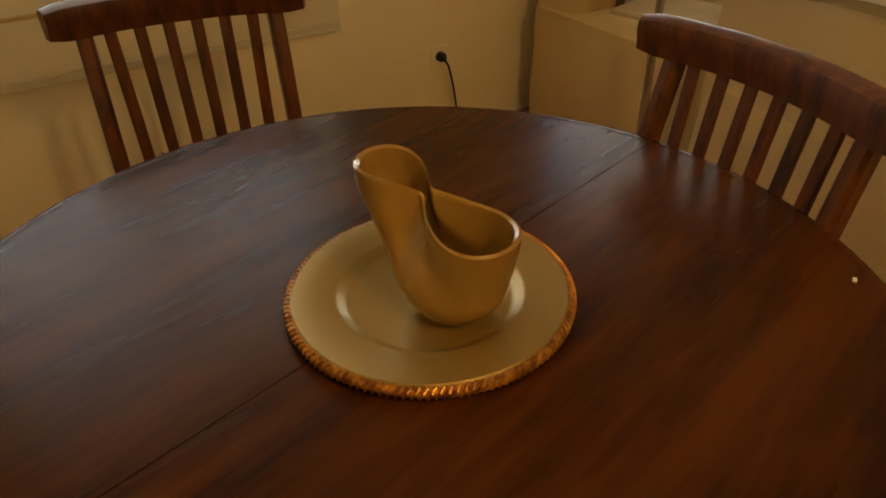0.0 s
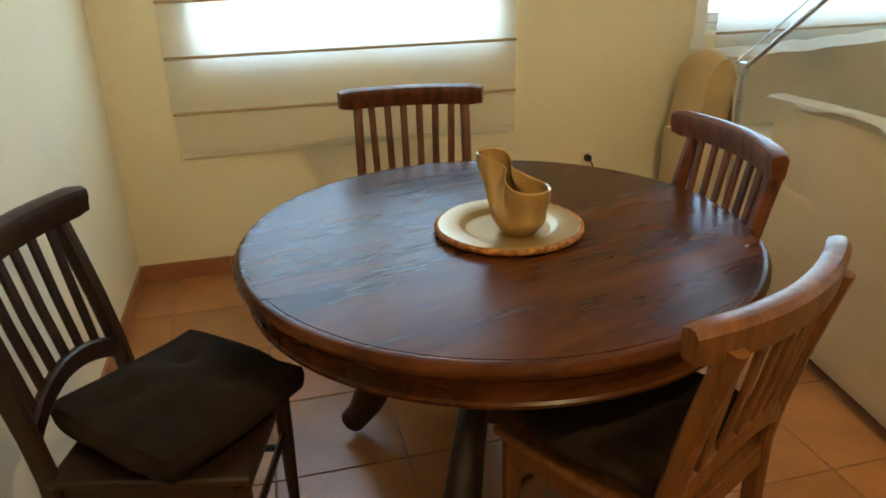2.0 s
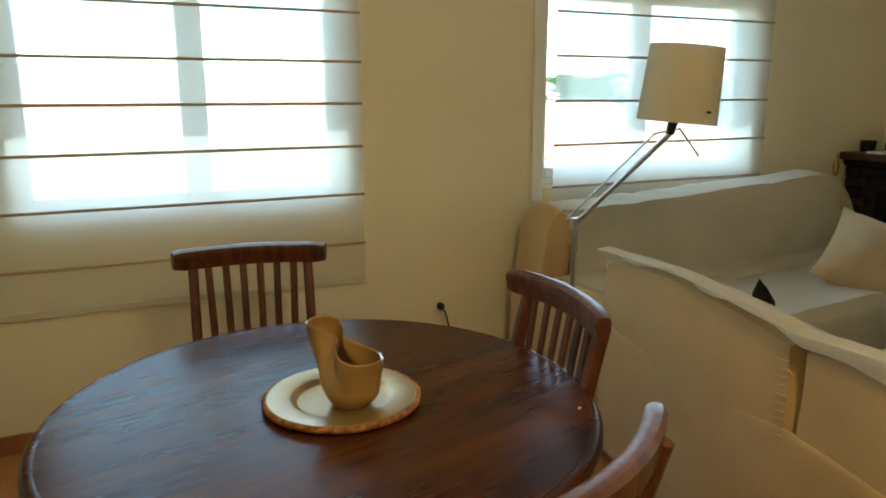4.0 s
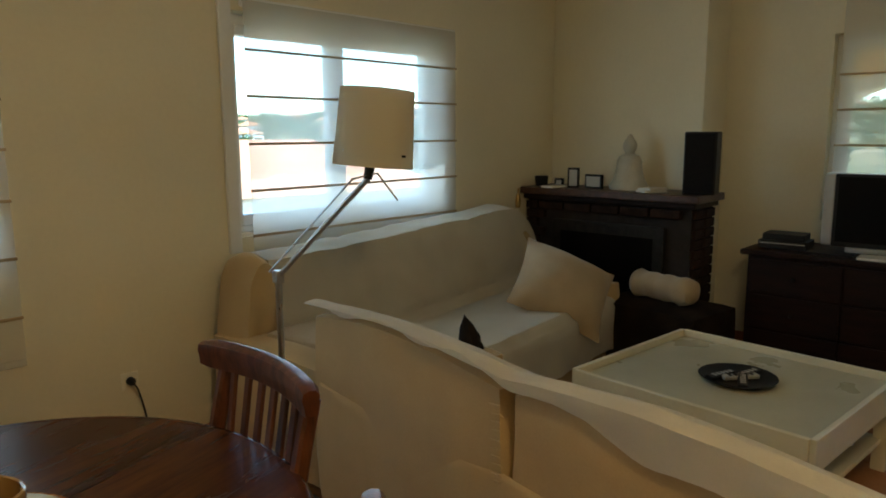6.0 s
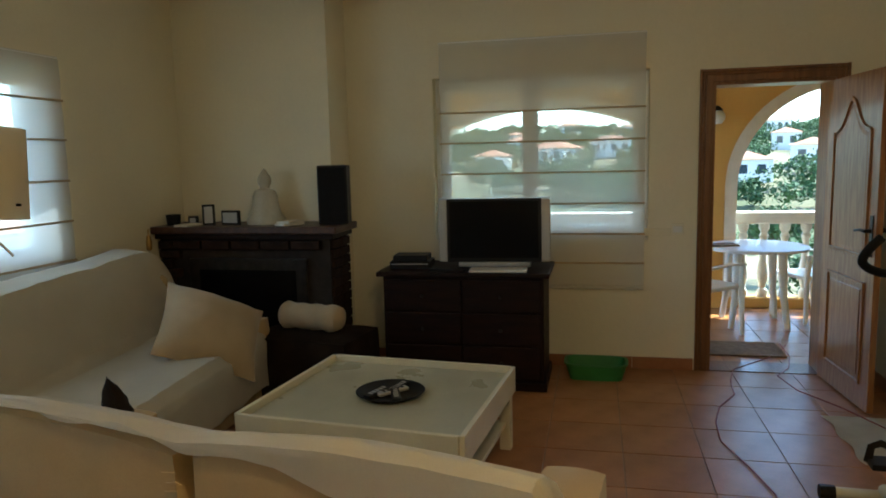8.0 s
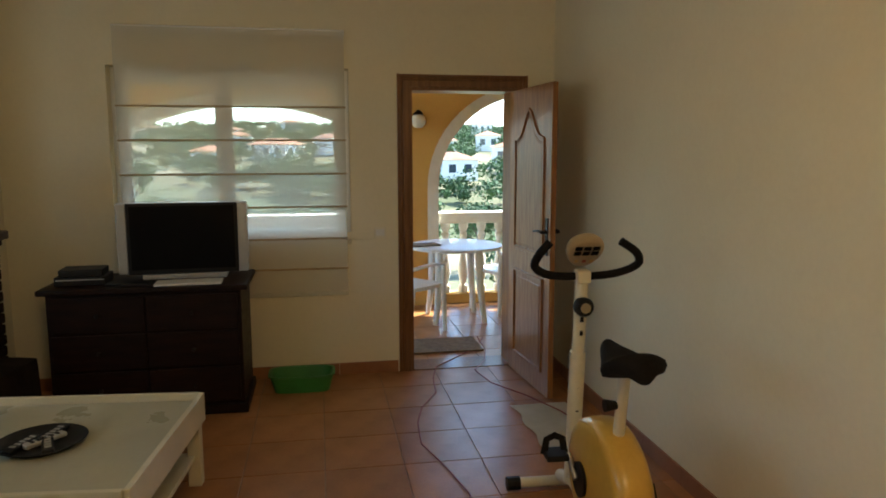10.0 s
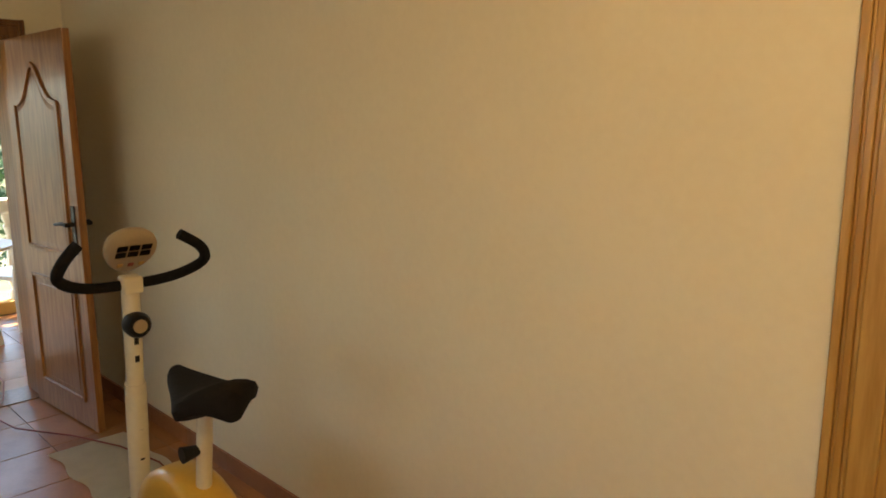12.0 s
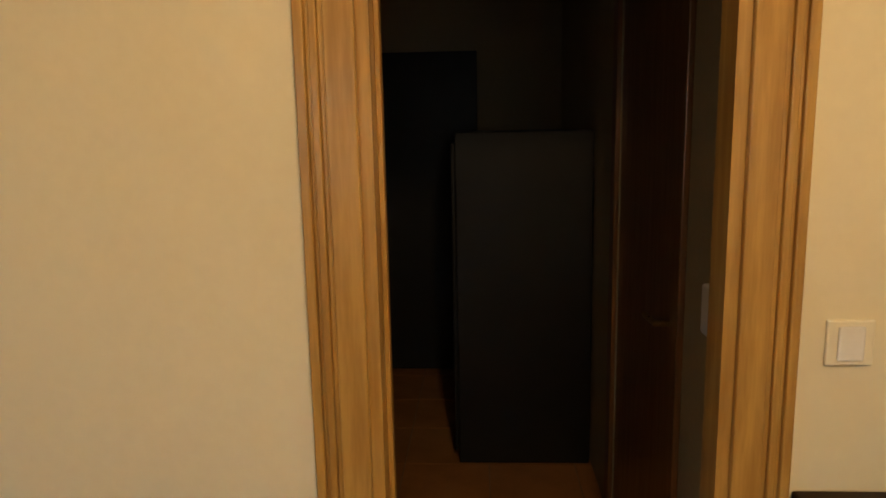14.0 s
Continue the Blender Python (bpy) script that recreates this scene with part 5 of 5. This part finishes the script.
# wooden console by the doorway
cs = thing("console_cabinet", pose(0.88, YC, 0), "narrow brown wooden cabinet by the hall doorway", "cabinet")
part("body", bx((-0.36, 0.012, 0.05), (0.36, 0.28, 0.90), 0.005), M_CABW, cs)
part("top", bx((-0.39, 0.003, 0.901), (0.39, 0.31, 0.93), 0.006), M_CABW, cs)
for s in (-1, 1):
    d = part("door", bx((s * 0.175 - 0.165, 0.2805, 0.09), (s * 0.175 + 0.165, 0.298, 0.87), 0.004), M_CABW, cs)
    part("knob", tb([(s * 0.04, 0.298, 0.5), (s * 0.04, 0.32, 0.5)], [0.008, 0.013], 8), M_BRASS, d)
    part("foot", bx((s * 0.3 - 0.03, 0.04, 0), (s * 0.3 + 0.03, 0.25, 0.05)), M_CABW, cs)

# ---- terrace ----
TXO = 8.3


def arch_wall(name, y0, y1, z1, arches, label):
    """A wall along y at the terrace's outer edge with elliptical arches down to a low plinth."""
    bm = bmesh.new()
    ys = set([y0, y1])
    for a, b, sp, ap in arches:
        for i in range(33):
            ys.add(a + (b - a) * (0.5 - 0.5 * math.cos(math.pi * i / 32)))
    ys = sorted(ys)

    def under(y):
        for a, b, sp, ap in arches:
            if a - 1e-9 <= y <= b + 1e-9:
                u = (2 * y - a - b) / (b - a)
                return sp + (ap - sp) * math.sqrt(max(0, 1 - u * u))
        return None

    for a, b in zip(ys, ys[1:]):
        m = (a + b) / 2
        if under(m) is None:
            box(bm, (TXO, a, 0), (TXO + 0.3, b, z1))
            continue
        za, zb = under(a), under(b)
        v = [bm.verts.new(p) for p in ((TXO, a, za), (TXO, b, zb), (TXO, b, z1), (TXO, a, z1), (TXO + 0.3, a, za), (TXO + 0.3, b, zb), (TXO + 0.3, b, z1), (TXO + 0.3, a, z1))]
        for q in ((0, 1, 2, 3), (7, 6, 5, 4), (0, 4, 5, 1), (3, 2, 6, 7)):
            bm.faces.new([v[k] for k in q])
    bmesh.ops.recalc_face_normals(bm, faces=bm.faces)
    ob = tagged(part(name, bm, M_YELLOW), label, "wall", kind="structure")
    for a, b, sp, ap in arches:
        g = bmesh.new()
        pts = [(a, 0.12), (a, sp * 0.6), (a, sp)] + [((a + b) / 2 - (b - a) / 2 * math.cos(math.pi * i / 32), sp + (ap - sp) * math.sin(math.pi * i / 32)) for i in range(1, 32)] + [(b, sp), (b, sp * 0.6), (b, 0.12)]
        rows = []
        for i, (y, z) in enumerate(pts):
            p, q = pts[max(i - 1, 0)], pts[min(i + 1, len(pts) - 1)]
            d = Vector((q[0] - p[0], q[1] - p[1])).normalized()
            o = Vector((-d.y, d.x))
            rows.append([g.verts.new((x, y + o.x * k, z + o.y * k)) for x, k in ((TXO - 0.02, 0.11), (TXO - 0.02, -0.004), (TXO + 0.32, -0.004), (TXO + 0.32, 0.11))])
        for r, s in zip(rows, rows[1:]):
            for k in range(3):
                g.faces.new((r[k], s[k], s[k + 1], r[k + 1]))
        bmesh.ops.recalc_face_normals(g, faces=g.faces)
        part("arch_band", g, M_STONE, ob, "white moulded arch band")
    return ob


ARCHES = [(-6.35, -4.40, 1.22, 2.16), (-3.98, -1.05, 1.22, 2.05)]
arch_wall("terrace_wall", -7.4, 0.25, 2.6, ARCHES, "yellow terrace wall with white banded arches")
tagged(part("terrace_ceiling", bx((XE + T, -7.4, 2.6), (TXO + 0.5, 0.25, 2.8)), M_YELLOW), "yellow terrace ceiling", "ceiling", kind="structure")
tagged(part("terrace_wall_south", bx((XE + T, -7.65, -3), (TXO + 0.3, -7.4, 2.8)), M_YELLOW), "yellow terrace end wall", "wall", kind="structure")
tagged(part("wall_house_south", bx((XE, -7.65, -3), (XE + T, YC - 0.0005, 2.8)), M_YELLOW), "yellow house wall on the terrace", "wall", kind="structure")
tagged(part("terrace_floor", bx((XE + T, -7.4, -3.0), (TXO + 0.3, 0.25, -0.008)), M_GROUT), "tiled terrace floor", "floor", kind="structure")
bal_mesh = lathe([(0, 0.10), (0.05, 0.10), (0.05, 0.16), (0.03, 0.19), (0.055, 0.30), (0.058, 0.36), (0.035, 0.50), (0.028, 0.66), (0.045, 0.72), (0.03, 0.75), (0.05, 0.79), (0.05, 0.84), (0, 0.84)], 14)
first = None
for a, b, sp, ap in ARCHES:
    ob = thing("balustrade", pose(TXO + 0.15, (a + b) / 2, 0), "white cast stone balustrade in the terrace arch", "balustrade", "terrace balustrades")
    hl = (b - a) / 2 - 0.005
    part("rail", bx((-0.09, -hl, 0.84), (0.09, hl, 0.96), 0.02, 3), M_STONE, ob)
    part("plinth", bx((-0.10, -hl, -0.005), (0.10, hl, 0.10), 0.01), M_YELLOW, ob, "yellow plinth")
    n = round(2 * hl / 0.2)
    for i in range(n):
        if first is None:
            o = part("baluster", bal_mesh, M_STONE, ob, "", True)
            first = o.data
        else:
            o = new("baluster", first)
            o.parent = ob
        o.location = (0, -hl + (i + 0.5) * 2 * hl / n, 0)
wl = thing("wall_lantern", pose(TXO, -4.19, 1.90), "globe wall lantern on the yellow terrace pillar", "lantern")
part("bracket", lathe([(0, -0.02), (0.05, -0.02), (0.05, 0.0), (0, 0.0)], 20), M_IRON, wl).matrix_local = pose(0, 0, 0, 0, 90, 0)
part("globe", lathe([(0, -0.07), (0.04, -0.065), (0.07, -0.03), (0.075, 0.0), (0.06, 0.045), (0.03, 0.065), (0, 0.07)], 24), M_STONE, wl, "white glass globe", True).location = (-0.09, 0, -0.01)
part("cap", lathe([(0, 0.10), (0.02, 0.09), (0.055, 0.055), (0.05, 0.05), (0, 0.05)], 20), M_IRON, wl, "", True).location = (-0.09, 0, 0)


def garden_table(m):
    ob = thing("garden_table", m, "round white plastic garden table on the terrace", "table")
    part("top", lathe([(0, 0.72), (0.42, 0.72), (0.44, 0.712), (0.44, 0.69), (0.42, 0.685), (0, 0.69)], 48), M_PVC, ob, "", True)
    for k in range(4):
        a = radians(45 + 90 * k)
        c, s = math.cos(a), math.sin(a)
        part("leg", tb([(0.26 * c, 0.26 * s, 0.69), (0.28 * c, 0.28 * s, 0.3), (0.33 * c, 0.33 * s, 0.0)], [0.04, 0.032, 0.025], 10), M_PVC, ob, "", True)


garden_table(pose(7.66, -4.46, 0))


def garden_chair(m):
    ob = thing("garden_chair", m, "white moulded plastic garden chair on the terrace", "chair", "garden chairs on the terrace")
    part("seat", soft_box((-0.22, -0.20, 0.40), (0.22, 0.22, 0.435), -0.004, 5, 0.0), M_PVC, ob, "", True)
    for s in (-1, 1):
        part("leg", tb([(s * 0.23, 0.20, 0.0), (s * 0.215, 0.19, 0.42), (s * 0.23, 0.18, 0.60)], [0.018, 0.025, 0.02], 8), M_PVC, ob, "", True)
        part("leg", tb([(s * 0.23, -0.27, 0.0), (s * 0.205, -0.20, 0.42)], [0.018, 0.026], 8), M_PVC, ob, "", True)
        part("arm", strip(bmesh.new(), [(s * 0.235, 0.20, 0.61), (s * 0.25, 0.0, 0.625), (s * 0.22, -0.24, 0.60)], 0.05, 0.02), M_PVC, ob)
    for i in range(5):
        x = -0.16 + 0.08 * i
        part("back_slat", strip(bmesh.new(), [(x, -0.20, 0.42), (x * 1.05, -0.25, 0.62), (x * 1.1, -0.30, 0.80)], 0.05, 0.012, (0, 1, 0)), M_PVC, ob)
    part("back_top", strip(bmesh.new(), [(-0.22, -0.28, 0.78), (-0.1, -0.31, 0.83), (0.1, -0.31, 0.83), (0.22, -0.28, 0.78)], 0.02, 0.06), M_PVC, ob)


garden_chair(pose(7.26, -3.98, 0, 0, 0, -140))
garden_chair(pose(7.95, -4.98, 0, 0, 0, 25))
tp = tagged(part("newspaper", bx((-0.10, -0.13, 0), (0.10, 0.13, 0.012), 0.002), M_MAT), "folded paper on the garden table", "newspaper")
tp.matrix_world = pose(7.62, -4.16, 0.7205, 0, 0, 10)
tagged(part("doormat", bx((6.52, -4.47, 0.0), (6.93, -3.85, 0.014), 0.003), M_MAT), "brown coir doormat outside the terrace door", "mat")

# ---- land outside ----


def land(x, y):
    d = math.hypot(x - 3, y + 2)
    east = max(0.0, (x - 14) / max(d, 1))
    drop = -3.2 - 3.5 * min(1, max(0, (d - 12) / 25))
    rise = 17 * (max(0, d - 60) / 240) ** 0.9 * (0.45 + 0.55 * east) if d < 420 else 17 * 1.45 * (0.45 + 0.55 * east)
    return drop + rise + 1.6 * noise.noise((x * 0.02, y * 0.02, 0)) * min(1, max(0, (d - 14) / 20))


bm = bmesh.new()
rads = [0.0, 8, 11, 14, 18, 24, 32, 42, 55, 72, 95, 120, 150, 190, 240, 300, 380, 600, 1200, 2500]
rings = []
for r in rads:
    if r == 0:
        rings.append([bm.verts.new((3, -2, -3.2))])
        continue
    rings.append([bm.verts.new((3 + r * math.cos(2 * math.pi * k / 72), -2 + r * math.sin(2 * math.pi * k / 72), land(3 + r * math.cos(2 * math.pi * k / 72), -2 + r * math.sin(2 * math.pi * k / 72)))) for k in range(72)])
for a, b in zip(rings, rings[1:]):
    for k in range(72):
        q = list(dict.fromkeys([a[k % len(a)], a[(k + 1) % 72 % len(a)], b[(k + 1) % 72], b[k]]))
        bm.faces.new(q)
bmesh.ops.recalc_face_normals(bm, faces=bm.faces)
tagged(part("ground", bm, M_EARTH, None, "", True), "dry green hillside round the house", "ground", kind="structure")


def villa(x, y, w, d, h, turn, tall=False):
    z = land(x, y) - 0.6
    ob = thing("villa", pose(x, y, z, 0, 0, turn), "pale rendered villa with low tiled roof on the hillside", "house", "villas on the hillside")
    part("wall", bx((-w / 2, -d / 2, 0), (w / 2, d / 2, h)), M_VILLA, ob)
    bm = bmesh.new()
    o = 0.4
    v = [bm.verts.new(p) for p in ((-w / 2 - o, -d / 2 - o, h), (w / 2 + o, -d / 2 - o, h), (w / 2 + o, d / 2 + o, h), (-w / 2 - o, d / 2 + o, h), (-w / 4, 0, h + d * 0.2), (w / 4, 0, h + d * 0.2))]
    for q in ((0, 1, 5, 4), (2, 3, 4, 5), (1, 2, 5), (3, 0, 4), (3, 2, 1, 0)):
        bm.faces.new([v[k] for k in q])
    part("roof", bm, M_ROOF, ob)
    for s in (-1, 1):
        for i in range(3):
            px = (-0.32 + 0.32 * i) * w
            lo, hi = sorted((s * (d / 2 - 0.05), s * (d / 2 + 0.04)))
            part("window", bx((px - 0.6, lo, h * 0.45), (px + 0.6, hi, h * 0.8)), M_PANE, ob)
            lo, hi = sorted((s * (w / 2 - 0.05), s * (w / 2 + 0.04)))
        for i in range(2):
            py = (-0.22 + 0.44 * i) * d
            part("window", bx((lo, py - 0.6, h * 0.45), (hi, py + 0.6, h * 0.8)), M_PANE, ob)


rng = random.Random(4)
spots = []
for k in range(84):
    for _ in range(30):
        a = radians(rng.uniform(-62, 75))
        r = rng.uniform(135, 330)
        x, y = 3 + r * math.cos(a), -2 + r * math.sin(a)
        if all(math.hypot(x - q[0], y - q[1]) > 15 for q in spots):
            spots.append((x, y))
            villa(x, y, rng.uniform(6, 10), rng.uniform(5, 7), rng.uniform(2.6, 4.4), rng.uniform(0, 180))
            break
for x, y, w, h, q in ((112, -24, 10, 5.2, 12), (128, -38, 12, 5.5, -20), (150, -27, 12, 6.0, 30), (104, -43, 9, 4.5, 5), (175, -45, 13, 6.0, -12)):
    spots.append((x, y))
    villa(x, y, w * 0.7, 6, h * 0.7, q)
# neighbours beyond the north windows
villa(2.0, 17, 16, 9, 5.2, 4)
villa(16.0, 21, 12, 9, 5.0, -8)
villa(-14.0, 20, 12, 9, 6.0, 10)


def clump(bm, c, r, count, rg, leaf):
    """Many small leaf facets about a centre, uneven in outline."""
    for _ in range(count):
        u = Vector((rg.gauss(0, 1), rg.gauss(0, 1), rg.gauss(0, 1))).normalized()
        p = Vector(c) + Vector((u.x * r, u.y * r, u.z * r * 0.75)) * (rg.random() ** 0.35)
        t = Vector((rg.gauss(0, 1), rg.gauss(0, 1), rg.gauss(0, 0.7))).normalized()
        b = u.cross(t)
        if b.length < 1e-3:
            continue
        b.normalize()
        s = leaf * rg.uniform(0.6, 1.5)
        v = [bm.verts.new(p + t * s), bm.verts.new(p + b * s * 0.7 + u * s * 0.3), bm.verts.new(p - t * s), bm.verts.new(p - b * s * 0.7 + u * s * 0.3)]
        bm.faces.new(v)


def tree(x, y, h, cr, rg, leaf=0.35, count=60):
    z = land(x, y) - 0.3
    ob = thing("tree", pose(x, y, z), "green pine tree on the slope below the terrace", "tree", "trees on the slope")
    bm = bmesh.new()
    tube(bm, [(0, 0, 0), (0.1, 0.05, h * 0.4), (0.05, 0.2, h * 0.75)], [h * 0.03, h * 0.022, h * 0.01], 8)
    for k in range(5):
        a = k * 1.3
        tube(bm, [(0.08, 0.05, h * (0.42 + 0.06 * k)), (cr * 0.6 * math.cos(a), cr * 0.6 * math.sin(a), h * (0.6 + 0.06 * k))], [h * 0.012, h * 0.005], 6)
    bmesh.ops.recalc_face_normals(bm, faces=bm.faces)
    part("trunk", bm, M_BARK, ob)
    bm = bmesh.new()
    for k in range(11):
        a, q = rg.uniform(0, 6.28), rg.uniform(0.1, 0.8) * cr
        clump(bm, (q * math.cos(a), q * math.sin(a), h * rg.uniform(0.55, 0.95)), cr * rg.uniform(0.3, 0.5), count, rg, leaf)
    part("crown", bm, M_LEAF, ob)


for x, y, h, cr in ((27, -4, 6.0, 2.6), (33, 4, 7.5, 3.2), (30, -12, 6.0, 2.8), (38, 12, 8, 3.4), (44, -2, 8, 3.2), (36, -20, 7, 3), (48, -14, 8, 3.4), (40, 22, 8, 3.6), (24, 14, 6, 2.4), (52, 6, 9, 3.6), (22, -14, 5, 2.2), (-4, 13, 5, 2.0), (9, 14, 5, 1.8)):
    tree(x, y, h * 0.62, cr * 0.8, rng, 0.11, 260)
bm = bmesh.new()
for k in range(4200):
    a = radians(rng.uniform(-65, 80))
    r = 60 + 285 * rng.random() ** 0.75
    x, y = 3 + r * math.cos(a), -2 + r * math.sin(a)
    if any(math.hypot(x - q[0], y - q[1]) < 8 or math.hypot(x + 9 - q[0], y - 1.5 - q[1]) < 4 for q in spots):
        continue
    if noise.noise((x * 0.035, y * 0.035, 5.0)) > 0.20:
        continue
    hh = rng.uniform(2.4, 5.2)
    for j in range(3):
        clump(bm, (x + rng.uniform(-2, 2), y + rng.uniform(-2, 2), land(x, y) + hh * rng.uniform(0.35, 0.75)), hh * rng.uniform(0.3, 0.5), 64, rng, 0.27)
tagged(part("far_woods", bm, M_LEAF), "pine woods between the villas on the far hillside", "woods", kind="stuff")

# ---- floor tiles, last ----

def tiles(owner, x0, x1, y0, y1, ox, oy, size=0.40):
    i0, j0 = math.floor((x0 - ox) / size), math.floor((y0 - oy) / size)
    made = None
    i = i0
    while ox + i * size < x1 - 0.01:
        j = j0
        while oy + j * size < y1 - 0.01:
            a, b = max(x0, ox + i * size), min(x1, ox + (i + 1) * size)
            c, d = max(y0, oy + j * size), min(y1, oy + (j + 1) * size)
            if b - a > 0.02 and d - c > 0.02:
                whole = b - a > size - 1e-6 and d - c > size - 1e-6
                if whole and made:
                    ob = new("tile", made)
                    ob.parent = owner
                else:
                    ob = part("tile", bx((0.0025, 0.0025, -0.0055), (b - a - 0.0025, d - c - 0.0025, 0.0), 0.0015, 1), M_TILE, owner)
                    if whole:
                        made = ob.data
                ob.location = (a, c, random.uniform(-0.0004, 0.0))
            j += 1
        i += 1


tiles(bpy.data.objects["floor"], 0.0, XE, YC, 0.0, 5.38 - 13 * 0.4, -4.0 - 3 * 0.4)
tiles(bpy.data.objects["terrace_floor"], XE + T, TXO, -7.4, 0.25, 5.38, -4.0)
tiles(bpy.data.objects["floor"], 1.30, 2.75, YC - 3.35, YC - 0.0, 5.38 - 13 * 0.4, -4.0 - 3 * 0.4)
